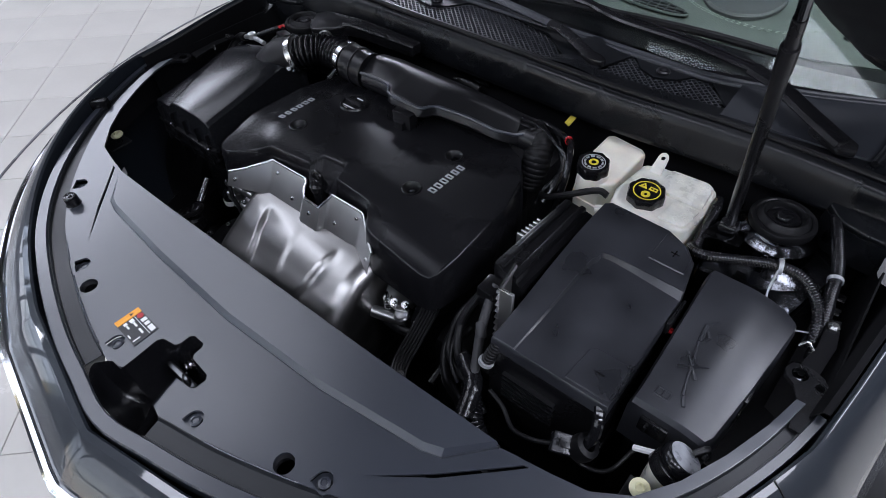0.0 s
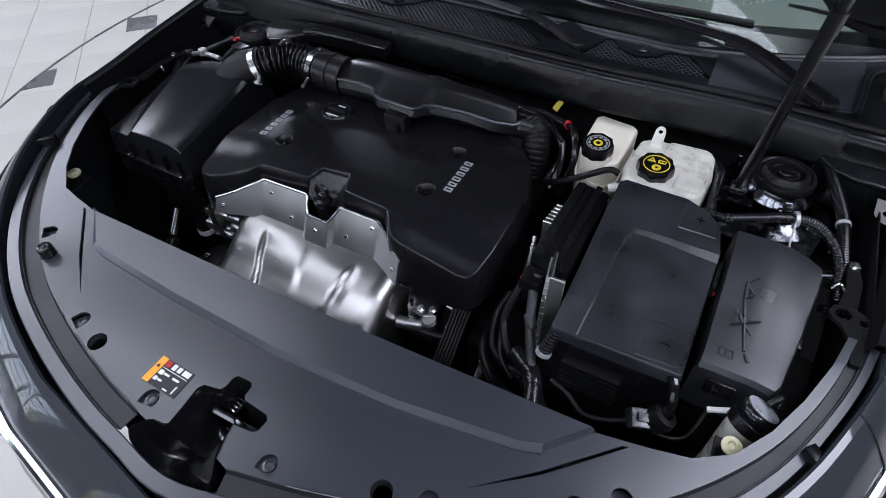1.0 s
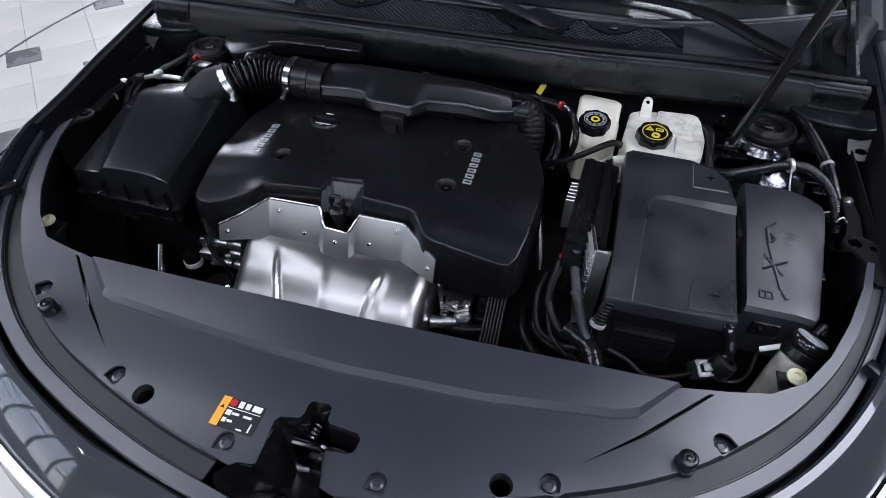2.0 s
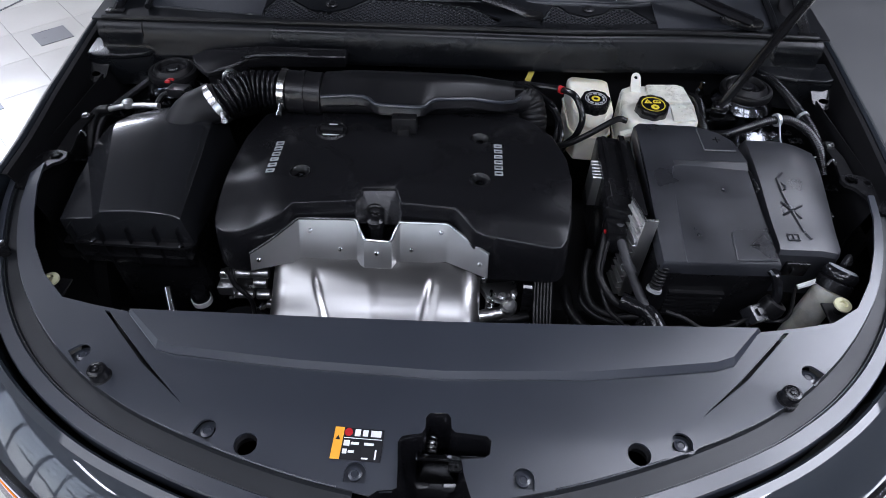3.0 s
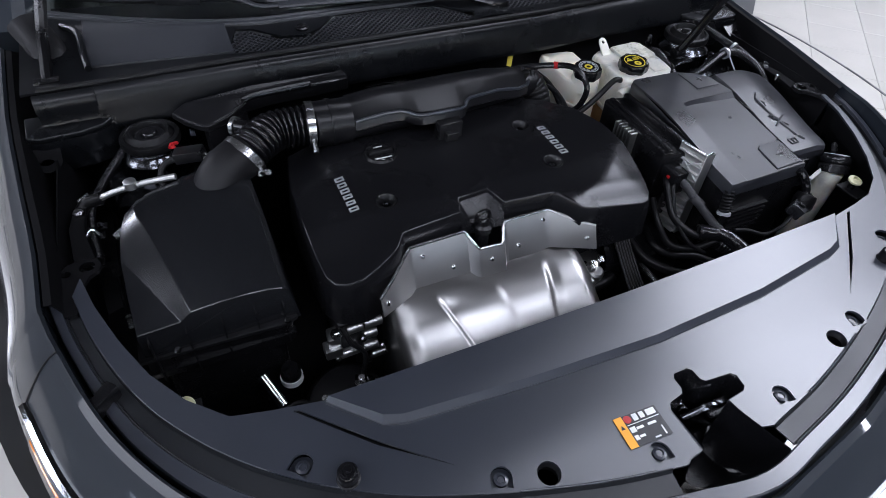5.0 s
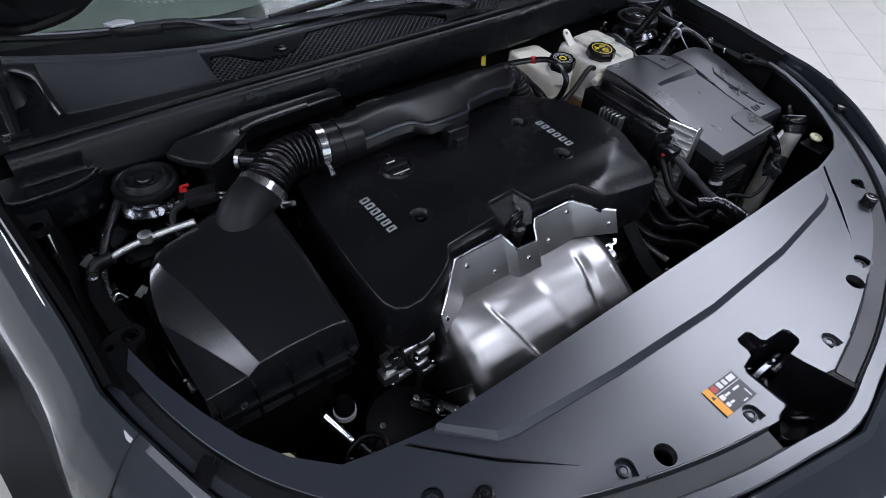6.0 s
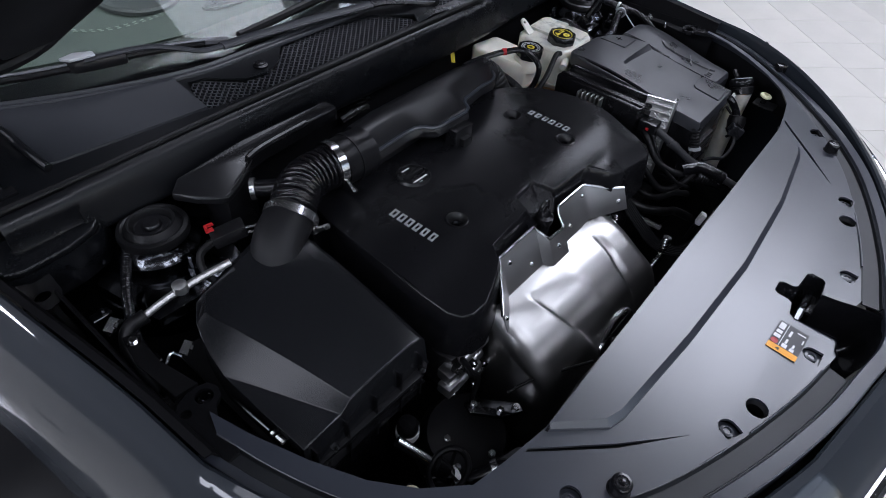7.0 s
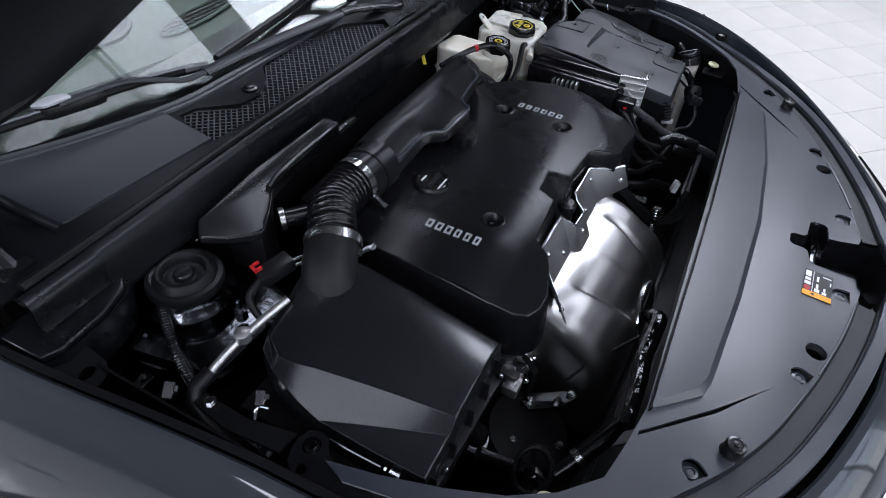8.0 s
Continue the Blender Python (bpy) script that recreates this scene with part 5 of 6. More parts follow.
part("moulded_mark", ridge((.568, .775), (.596, .742)), GREYLID, fb)
part("moulded_mark", ridge((.566, .748), (.602, .768)), GREYLID, fb)
part("moulded_mark", ridge((.574, .795), (.592, .715)), GREYLID, fb)
part("moulded_mark", join(ridge((.572, .822), (.575, .796), .003), ridge((.572, .822), (.584, .835)), ridge((.576, .815), (.584, .806)), ridge((.584, .806), (.580, .799))), GREYLID, fb)
part("moulded_mark", ridge((.594, .712), (.600, .700), .003), GREYLID, fb)
part("book_mark", join(ridge((.562, .697), (.580, .697), .0016), ridge((.562, .709), (.580, .709), .0016), ridge((.562, .697), (.562, .709), .0016), ridge((.580, .697), (.580, .709), .0016), ridge((.571, .697), (.571, .709), .0016)), GREYLID, fb)
part("side_catch", box(.655, .664, .76, .80, .70, .745, .003), BLACK, fb)
part("front_catch", join(box(.56, .60, .668, .676, .69, .72, .003), box(.57, .574, .662, .67, .70, .712)), BLACK, fb)

# ---- washer filler neck and fan shroud at the front ----
wf = thing("washer_filler", (.61, .60, .60), "milky washer filler neck with a black cap", "filler neck")
part("neck", tube([(.622, .630, .715), (.620, .630, .690), (.619, .631, .655), (.619, .632, .61), (.617, .632, .56), (.610, .632, .48)], .023, 18, 6), MILKY, wf)
capn = Vector((.30, .38, .75))
part("collar", lathe([(.027, -.012), (.027, .004), (.024, .006)], (.624, .632, .718), capn, 24), BLACK, wf)
cpw = part("cap", lathe([(.0255, 0), (.027, .003), (.027, .012), (.024, .0165), (.004, .018)], (.627, .636, .723), capn, 24), GLOSS, wf, "black snap cap with a pale symbol")
# the glossy top's bright reflection is put into this disc's colour
part("cap_top", lathe([(.0225, .0170), (.0222, .0184), (.002, .0192)], (.627, .636, .723), capn, 24), CAPTOP, cpw, "cap top painted pale grey for a window reflection")
q = capn.normalized().to_track_quat("Z", "Y").to_matrix().to_4x4()
part("cap_disc", moved(plate([(-.008, -.006), (.008, -.006), (0, .009)], [[(-.0055, -.0045), (.0055, -.0045), (0, .006)]], .0185, .001), Matrix.Translation((.627, .636, .723)) @ q), SILVER, cpw)
part("strap", tube([(.573, .635, .700), (.589, .637, .708), (.604, .639, .716)], .0042, 8, 2), WHITE, wf, "white plastic strap")
part("cap_tab", tube([(.638, .655, .735), (.650, .668, .742), (.652, .660, .730)], .005, 8, 4), BLACK, cpw)
for c in ((-.611, .558, .730), (.606, .575, .730)):
    pc = thing("plastic_nut", c, "pale cream plastic fixing nut", "nut", "cream fixing nuts")
    part("flange", lathe([(.0128, 0), (.0128, .003), (.0105, .004), (.006, .006), (.0045, .002)], c, (0, -.15, 1), 24), NUT, pc)
    part("stem", lathe([(.006, -.016), (.006, .0)], c, seg=12), BLACK, pc)
    part("stem_plate", box(c[0] - .018, c[0] + .018, c[1] - .03, c[1] + .018, c[2] - .020, c[2] - .016, .001, 1), SHELL, pc)
fs = thing("fan_shroud", (.0, .52, .40), "black plastic radiator fan shroud behind the cover", "fan shroud")
part("frame", join(box(-.45, .45, .508, .52, .36, .46, .004), box(.28, .45, .521, .53, .40, .58, .003)), SHELL, fs)
for k in range(7):
    part("louvre", box(.30, .44, .531, .536, .41 + k * .022, .422 + k * .022), BLACK, fs)

# ---- strut mounts ----
for s, xx, yy, zz in ((-1, -.588, 1.083, .787), (1, .582, 1.066, .804)):
    sm = thing("strut_mount", (xx, yy, .74), "black rubber strut mount on a bolted metal tower", "strut mount", "strut mounts")
    c = (xx, yy, zz)
    part("tower", lathe([(.104, -.12), (.098, -.072), (.080, -.066), (.070, -.060), (.064, -.054), (.0625, -.040), (.0600, -.034), (.0600, -.027), (.0560, -.022), (.0505, -.017), (.0470, -.010), (.045, -.002)], c, seg=40), TOWER, sm, "dark glossy metal tower")
    part("rubber_top", lathe([(.0455, -.012), (.0495, -.008), (.0505, .0), (.0485, .005), (.0430, .0065), (.0400, .0045), (.0365, .0095), (.0330, .0135), (.0295, .0130), (.0272, .009), (.0262, .002)], c, seg=40), RUBBER, sm)
    part("centre_cap", lathe([(.0262, .0), (.0255, .0050), (.0200, .0056), (.0145, .0048), (.0130, .0085), (.0110, .0105), (.003, .0110)], c, seg=32), GLOSS, sm, "glossy black centre cap")
    for k in range(3):
        a = 2 * math.pi * k / 3 + .6
        p = (c[0] + .082 * math.cos(a), c[1] + .082 * math.sin(a), c[2] - .030)
        part("stud", lathe([(.009, -.01), (.009, .006), (.005, .006), (.005, .022), (.003, .024)], p, seg=6), TOWER, sm)
    part("tower_plate", prism([(c[0] - .075, c[1] - .11), (c[0] + .075, c[1] - .115), (c[0] + .105, c[1] + .02), (c[0] + .06, c[1] + .07), (c[0] - .06, c[1] + .07), (c[0] - .10, c[1] + .02)], .70, .735, .012, 2), TOWER, sm)

for s in (-1, 1):
    fsr = thing("fender_strap", (s * .705, .88, .76), "dark steel strap along the inner fender", "bracket", "inner fender straps")
    part("strap", prism([(s * x, y) for x, y in ((.690, .825), (.718, .828), (.724, .90), (.716, .950), (.700, .945), (.702, .885))], .764, .770, .002, 2), FLANGE, fsr)
    part("bolt", lathe([(.0085, 0), (.0085, .005), (.005, .005), (.005, .009)], (s * .709, .93, .770), seg=6), STEEL, fsr)
    part("wire_clip", tube([(s * .700, .875, .770), (s * .690, .878, .778), (s * .682, .872, .770)], .0022, 8, 4), STEEL, fsr)

gs = thing("gas_strut", (.519, 1.012, .79), "black gas strut holding up the bonnet", "gas strut")
F0, F1 = Vector((.519, 1.015, .792)), Vector((.533, .757, 1.37))
part("rod", tube([F0, F0.lerp(F1, .72)], .0070, 14, 1, smooth=False), BLACK, gs)
part("cylinder", tube([F0.lerp(F1, .02), F0.lerp(F1, .62)], .0088, 16, 1, smooth=False), BLACK, gs)
part("collar", tube([F0.lerp(F1, .60), F0.lerp(F1, .66)], .0098, 16, 1, smooth=False), BLACK, gs)
part("upper_rod", tube([F0.lerp(F1, .66), F1], .0062, 12, 1, smooth=False), DARKMETAL, gs)
part("ball_socket", lathe([(.012, -.012), (.014, 0), (.012, .012), (.006, .016)], F0, (1, 0, 0), 16), BLACK, gs)
part("foot_bracket", prism([(.49, .985), (.55, .99), (.55, 1.03), (.495, 1.03)], .70, .782, .006), DARKMETAL, gs)


# ---- hoses, harnesses and pipes ----
def run(name, pts, r, mat, label, category, group="", ribs=0.0, rib=0.0, seg=10):
    h = thing(name, pts[0], label, category, group)
    part("sleeve", tube(pts, r, seg, 8, ribs, rib), mat, h)
    return h


CONDUIT = dict(ribs=.0042, rib=.0003)
c1 = run("wiring_conduit", [(.487, .985, .75), (.490, .955, .770), (.515, .940, .783), (.56, .955, .790), (.60, .968, .797), (.64, .972, .797), (.672, .955, .785), (.690, .93, .768), (.698, .90, .745)], .0082, GLOSS, "corrugated black wiring conduit beside the strut mount", "conduit", "wiring conduits", **CONDUIT)
c2 = run("wiring_conduit", [(.638, 1.155, .776), (.642, 1.135, .796), (.652, 1.105, .800), (.668, 1.065, .793), (.682, 1.027, .784), (.688, .98, .779), (.696, .946, .764), (.703, .915, .744), (.706, .895, .728)], .0092, GLOSS, "corrugated black wiring conduit beside the strut mount", "conduit", "wiring conduits", **CONDUIT)
c3 = run("wiring_conduit", [(.478, 1.09, .77), (.486, 1.05, .785), (.489, 1.01, .775), (.492, .97, .755)], .0085, GLOSS, "corrugated black wiring conduit beside the coolant reservoir", "conduit", "wiring conduits", **CONDUIT)
part("cable_tie", lathe([(.0112, -.003), (.0112, .003), (.0096, .003), (.0096, -.003)], (.6845, 1.010, .782), (.2, -1, -.15), 18), SILVER, c2, "pale cable tie")
part("cable_tie", lathe([(.0125, -.003), (.0125, .003), (.0105, .003), (.0105, -.003)], (.613, .970, .798), (1, .3, .1), 18), SILVER, c1, "pale cable tie")
run("thin_cable", [(.613, .958, .80), (.618, .925, .772), (.645, .905, .752), (.69, .918, .755)], .0014, LETTER, "thin pale looped cable tie tail", "cable")
run("brake_hose", [(.33, .968, .785), (.31, .967, .787), (.262, .955, .76), (.225, .955, .735), (.20, .97, .715), (.19, .98, .69)], .006, RUBBER, "black rubber hose from the reservoir", "hose")
vh = run("vacuum_hose", [(.12, 1.075, .79), (.15, 1.06, .80), (.208, 1.036, .806), (.232, 1.0, .812), (.246, .97, .785), (.24, .97, .745), (.228, .985, .715), (.22, .99, .68)], .0062, BELLOWS, "looped black hose beside the reservoir", "hose")
run("vacuum_hose", [(.113, 1.018, .825), (.15, 1.035, .805), (.2, 1.04, .765), (.208, 1.01, .742), (.201, .977, .725), (.195, .96, .70)], .0050, BELLOWS, "looped black hose beside the duct", "hose")
run("vacuum_hose", [(.15, 1.09, .775), (.175, 1.06, .772), (.205, 1.03, .755), (.215, .99, .735), (.21, .96, .71)], .0060, BELLOWS, "looped black hose beside the duct", "hose")
part("red_collar", lathe([(.0076, -.005), (.0076, .005), (.006, .005), (.006, -.005)], (.208, 1.036, .806), (.5, -.8, .2), 14), RED, vh)
yt = thing("yellow_tag", (.154, 1.135, .77), "small yellow paper tag on a wire", "tag")
part("tag", moved(box(-.006, .006, -.0006, .0006, -.012, .012), Matrix.Translation((.155, 1.135, .776)) @ pose(0, 0, 0, -35, 20, -10)), YELLOW, yt)

ck = thing("fluid_pipe", (-.65, .93, .78), "bare aluminium pipe into a black rubber elbow", "pipe")
part("pipe", tube([(-.560, .935, .800), (-.600, .945, .793), (-.645, .955, .782), (-.690, .962, .766)], .0052, 12, 5), ALU, ck)
part("pipe_boss", lathe([(.010, -.006), (.010, .006), (.006, .008)], (-.628, .950, .792), seg=12), ALU, ck)
part("elbow", tube([(-.676, .960, .770), (-.700, .962, .764), (-.713, .950, .750), (-.717, .925, .725), (-.716, .90, .69)], .0098, 14, 6), RUBBER, ck, "black rubber elbow")
run("wiring_conduit", [(-.63, 1.085, .775), (-.655, 1.05, .765), (-.682, 1.0, .757), (-.700, .95, .745), (-.702, .88, .70)], .007, GLOSS, "corrugated black wiring conduit along the inner fender", "conduit", "wiring conduits", **CONDUIT)
for p, w in (((-.709, 1.004, .742), .011), ((-.663, .905, .738), .010)):
    sb = thing("bracket_plate", p, "small bright metal bracket on the inner fender", "bracket", "bright metal brackets")
    part("plate", moved(box(-w, w, -w * .6, w * .6, -.002, .002, .001, 1), Matrix.Translation(p) @ pose(0, 0, 0, 20, -15, 30)), STEEL, sb)
    part("tab", moved(box(-w * .4, w * .4, -w, -w * .5, -.002, .010, .001, 1), Matrix.Translation(p) @ pose(0, 0, 0, 20, -15, 30)), STEEL, sb)
ms2 = thing("air_flow_sensor", (-.53, .975, .81), "black sensor plug with a red lock", "sensor")
part("plug", moved(box(-.026, .022, -.012, .012, -.010, .010, .003), Matrix.Translation((-.530, .975, .808)) @ pose(0, 0, 0, 0, -10, -20)), BLACK, ms2)
part("lock", moved(join(box(-.011, .0, -.006, -.002, .010, .014), box(-.011, -.007, -.006, .008, .010, .014), box(-.011, .002, .005, .008, .010, .014)), Matrix.Translation((-.546, .984, .812)) @ pose(0, 0, 0, 0, -10, -20)), RED, ms2)
part("pins", join(*[tube([(-.512, .958 + .012 * k, .808), (-.492, .950 + .012 * k, .806)], .0022, 6, 1, smooth=False) for k in range(2)]), STEEL, ms2)
part("lead", tube([(-.55, .985, .80), (-.575, .985, .79), (-.585, .965, .775), (-.578, .945, .765)], .0055, 8, 6), RUBBER, ms2)

tb = thing("bolt_pin", (-.518, .681, .55), "bright steel pin beside the air filter box", "pin")
part("pin", tube([(-.516, .668, .586), (-.497, .622, .558)], .0085, 14, 1, smooth=False), STEEL, tb)
part("shoulder", lathe([(.016, -.02), (.016, 0), (.012, .004)], (-.493, .612, .552), (-.35, .82, .5), 16), BLACK, tb)
pc = thing("pump_cap", (-.472, .687, .545), "black cap with a pale collar low in the bay", "cap")
part("cap", lathe([(.017, -.012), (.017, .006), (.013, .012), (.004, .013)], (-.472, .687, .548), seg=20), BLACK, pc)
part("collar", lathe([(.019, -.022), (.019, -.010), (.017, -.010)], (-.472, .687, .548), seg=20), WHITE, pc)

al = thing("coil_bracket", (-.40, .70, .58), "cast aluminium bracket with bolts below the engine cover", "bracket")
# body in the shaded casting colour, bosses and block in the bright one
part("body", prism([(-.392, .700), (-.386, .676), (-.330, .672), (-.318, .690), (-.32, .73), (-.39, .73)], .560, .640, .005), CASTDARK, al)
for x0, x1, z, r in ((-.376, -.349, .637, .0088), (-.347, -.317, .640, .0100), (-.349, -.326, .613, .0095), (-.350, -.325, .580, .0095), (-.392, -.357, .578, .0080), (-.337, -.310, .551, .0075)):
    part("boss", lathe([(r * .88, 0), (r, .002), (r, x1 - x0 - .002), (r * .88, x1 - x0)], (x0, .667, z), (1, .04, 0), 14), CAST, al)
part("block", join(box(-.415, -.387, .655, .680, .588, .609, .003), prism([(-.408, .662), (-.388, .660), (-.380, .690), (-.405, .690)], .605, .628, .004)), CAST, al)
part("hex_bolt", lathe([(.0088, -.006), (.0088, .005), (.0065, .0065)], (-.394, .660, .643), (0, -1, .2), 6), STEEL, al)
for p in ((-.395, .662, .577), (-.345, .660, .551), (-.351, .660, .613), (-.318, .661, .578)):
    part("bolt", lathe([(.0065, -.006), (.0065, .004), (.0035, .004), (.0035, .007)], p, (-.6, -.8, .1), 6), STEEL, al)
part("lead", tube([(-.383, .662, .655), (-.379, .652, .640), (-.373, .648, .624), (-.358, .646, .602), (-.353, .646, .580), (-.357, .648, .545), (-.358, .65, .52)], .0046, 8, 6), RUBBER, al)

en = thing("engine_block", (-.1, .85, .32), "dark engine block below the cover", "engine")
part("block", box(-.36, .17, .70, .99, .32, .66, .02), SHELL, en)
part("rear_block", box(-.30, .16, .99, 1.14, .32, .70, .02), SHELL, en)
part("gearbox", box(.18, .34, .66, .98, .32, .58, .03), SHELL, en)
part("pipe_flange", join(tube([(.055, .640, .575), (.095, .655, .570), (.120, .668, .568)], .012, 12, 4), lathe([(.016, -.012), (.016, .012), (.012, .016)], (.112, .664, .575), (0, -.2, 1), 16)), CAST, en, "cast pipe stub")
sprg = thing("return_spring", (.082, .66, .593), "bright coil spring beside the heat shield", "spring")
part("coil", tube([(.078 + .0075 * math.cos(k * .8), .662 + .0075 * math.sin(k * .8), .612 - .0009 * k) for k in range(48)], .0016, 6, 2), STEEL, sprg)
part("rod", tube([(.078, .662, .625), (.078, .662, .56)], .003, 8, 1, smooth=False), DARKMETAL, sprg)
fl = thing("flange_bolts", (.11, .67, .60), "cast flange with bright bolts beside the heat shield", "flange")
part("plate", prism([(.055, .69), (.07, .66), (.10, .655), (.125, .668), (.125, .70)], .595, .612, .004), CAST, fl)
for p in ((.063, .680, .640), (.118, .668, .612), (.098, .660, .612)):
    part("bolt", lathe([(.008, -.02), (.008, .004), (.0045, .004), (.0045, .010)], p, (0, -.4, .9), 6), STEEL, fl)
part("stub_pipe", tube([(.07, .655, .55), (.119, .650, .560), (.15, .655, .565)], .011, 12, 4), RUBBER, fl)
bl = thing("drive_belt", (.155, .68, .52), "black ribbed drive belt on a pulley", "belt")
for k in range(6):
    part("belt_rib", tube([(.150 + .0058 * k, .712, .662), (.155 + .0058 * k, .685, .637), (.155 + .0058 * k, .635, .594), (.157 + .0060 * k, .588, .562), (.184 + .0045 * k, .546 + .0035 * k, .545), (.225, .520 + .0055 * k, .538), (.30, .500 + .006 * k, .535)], .0027, 7, 5), RUBBER, bl)
part("pulley", lathe([(.055, -.018), (.055, .018), (.050, .018), (.048, .012), (.02, .010)], (.158, .715, .575), (-1, .1, 0), 28), GLOSS, bl)
run("radiator_hose", [(.215, .70, .60), (.225, .655, .585), (.26, .615, .575), (.30, .60, .56), (.33, .57, .54)], .0095, RUBBER, "black rubber radiator hose low in the bay", "hose", seg=14)
run("radiator_hose", [(.245, .70, .62), (.240, .66, .61), (.265, .635, .60), (.31, .62, .595), (.35, .60, .58)], .0070, RUBBER, "thin black rubber hose low in the bay", "hose", seg=12)
for r, pts in ((.0078, [(.285, .715, .75), (.285, .70, .737), (.300, .655, .708), (.322, .612, .676), (.343, .565, .656), (.355, .525, .645), (.375, .50, .625)]), (.0070, [(.268, .715, .73), (.262, .70, .722), (.256, .66, .684), (.280, .622, .662), (.318, .603, .660)]), (.0064, [(.245, .71, .69), (.237, .675, .668), (.248, .637, .634), (.285, .612, .632), (.322, .598, .652)])):
    run("wiring_loom", pts, r, TAPE if pts[0][0] > .28 else RUBBER, "taped wiring loom before the control unit", "wiring", "wiring looms", seg=14)
run("foil_wrap", [(.292, .622, .664), (.312, .610, .664), (.328, .600, .664), (.340, .580, .660), (.352, .545, .650)], .0145, CRINKLE, "crinkled glossy tape wound round the joined looms", "tape", seg=16)
for pts in ([(.272, .705, .745), (.262, .68, .715), (.258, .65, .68), (.27, .615, .65), (.30, .595, .63)], [(.36, .60, .665), (.39, .592, .66), (.42, .575, .655), (.455, .572, .67), (.49, .585, .68)]):
    run("thin_wire", pts, .0036, RUBBER, "thin black wire in the loom", "wire", "loom wires")
tw = thing("tape_wrap", (.30, .655, .708), "black insulating tape wound round the loom", "tape")
part("band", lathe([(.0082, -.012), (.0092, -.010), (.0088, -.002), (.0093, .002), (.0090, .010), (.0082, .012)], (.300, .655, .708), (.5, -.7, -.5), 16), TAPE, tw)
wsn = thing("sensor_plug", (.364, .553, .526), "small white sensor plug low behind the cover", "plug")
part("plug", moved(box(-.010, .010, -.006, .006, -.014, .014, .002), Matrix.Translation((.364, .553, .526)) @ pose(0, 0, 0, 15, 10, 20)), WHITE, wsn)
part("lead", tube([(.364, .555, .514), (.366, .56, .50), (.372, .565, .47), (.38, .57, .44)], .004, 8, 4), RUBBER, wsn)
run("wiring_conduit", [(.325, .598, .648), (.345, .575, .640), (.365, .555, .632), (.385, .545, .62)], .015, GLOSS, "glossy corrugated wiring conduit by the radiator cover", "conduit", "wiring conduits", ribs=.006, rib=.0015)
rs = thing("vent_spring_hose", (.342, .628, .71), "small black coiled vent hose under the battery box", "hose")
part("hose", tube([(.350, .640, .745), (.343, .630, .722), (.338, .622, .700)], .009, 12, 5, ribs=.006, rib=.0014), RUBBER, rs)
part("end_ring", lathe([(.0125, -.003), (.0125, .003), (.009, .003), (.009, -.003)], (.337, .620, .697), (.2, .3, .9), 16), LETTER, rs)
pl = thing("wiring_plug", (.498, .588, .684), "grey wiring plug on a black lead", "plug")
part("plug", moved(box(-.020, .020, -.014, .014, -.012, .012, .003), Matrix.Translation((.498, .588, .684)) @ pose(0, 0, 0, 20, 10, 25)), GREYLID, pl)
part("latch", moved(box(-.012, .010, -.006, .006, .012, .017, .001), Matrix.Translation((.498, .588, .684)) @ pose(0, 0, 0, 20, 10, 25)), BLACK, pl)
part("lead", tube([(.512, .592, .690), (.522, .600, .70), (.526, .61, .715), (.520, .626, .735), (.512, .64, .74)], .008, 10, 6), GLOSS, pl)
part("sleeve", lathe([(.018, -.012), (.020, 0), (.018, .012), (.010, .014), (.010, -.012)], (.520, .596, .692), (.4, .2, .8), 18), RUBBER, pl)
run("thin_cable", [(.50, .60, .66), (.53, .585, .67), (.56, .60, .67), (.575, .64, .69)], .003, RUBBER, "thin black lead by the fuse box", "cable")
run("refrigerant_pipe", [(.205, .93, .60), (.23, .80, .57), (.225, .70, .56), (.235, .60, .55)], .008, STEEL, "bare metal pipe low in the bay", "pipe")
me2 = thing("metal_elbow", (.13, .57, .53), "bare ribbed metal pipe low behind the cover", "pipe")
part("pipe", tube([(.085, .576, .545), (.10, .573, .530), (.135, .570, .522), (.165, .568, .528), (.182, .568, .545), (.19, .57, .575)], .0085, 14, 6, ribs=.007, rib=.0009), STEEL, me2)
ph = thing("coolant_fitting", (-.47, .575, .55), "black ring handle and fat hose low behind the radiator cover", "hose")
part("ring", tube([(-.488 + .031 * math.cos(q), .592 + .026 * math.sin(q), .556 + .012 * math.cos(q)) for q in [2 * math.pi * j / 20 for j in range(21)]], .0048, 10, 2), RUBBER, ph)
part("spool", lathe([(.022, -.04), (.022, -.012), (.012, -.010), (.010, .004)], (-.488, .592, .548), (.1, -.1, 1), 22), BLACK, ph)
for q in (.4, 2.5, 4.6):
    part("spoke", tube([(-.488, .592, .550), (-.488 + .030 * math.cos(q), .592 + .025 * math.sin(q), .555 + .012 * math.cos(q))], .0028, 8, 1, smooth=False), BLACK, ph)
part("hose", tube([(-.475, .560, .548), (-.455, .545, .560), (-.415, .522, .578), (-.37, .492, .595), (-.335, .465, .60)], .0145, 16, 6), BELLOWS, ph, "fat black rubber hose")
part("hose_clamp", lathe([(.0165, -.005), (.0165, .005), (.0150, .005), (.0150, -.005)], (-.444, .539, .5645), (.75, -.5, .35), 20), STEEL, ph, "bright hose clamp")
gc = thing("gearbox_casing", (-.37, .60, .48), "dark cast gearbox casing with bright bolts, low in the bay", "casing")
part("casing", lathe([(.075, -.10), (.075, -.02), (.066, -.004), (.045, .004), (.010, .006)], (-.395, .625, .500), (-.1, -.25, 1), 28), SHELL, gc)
part("cover_plate", prism([(-.372, .655), (-.345, .640), (-.310, .585), (-.318, .572), (-.350, .590), (-.380, .635)], .520, .530, .004), DARKMETAL, gc)
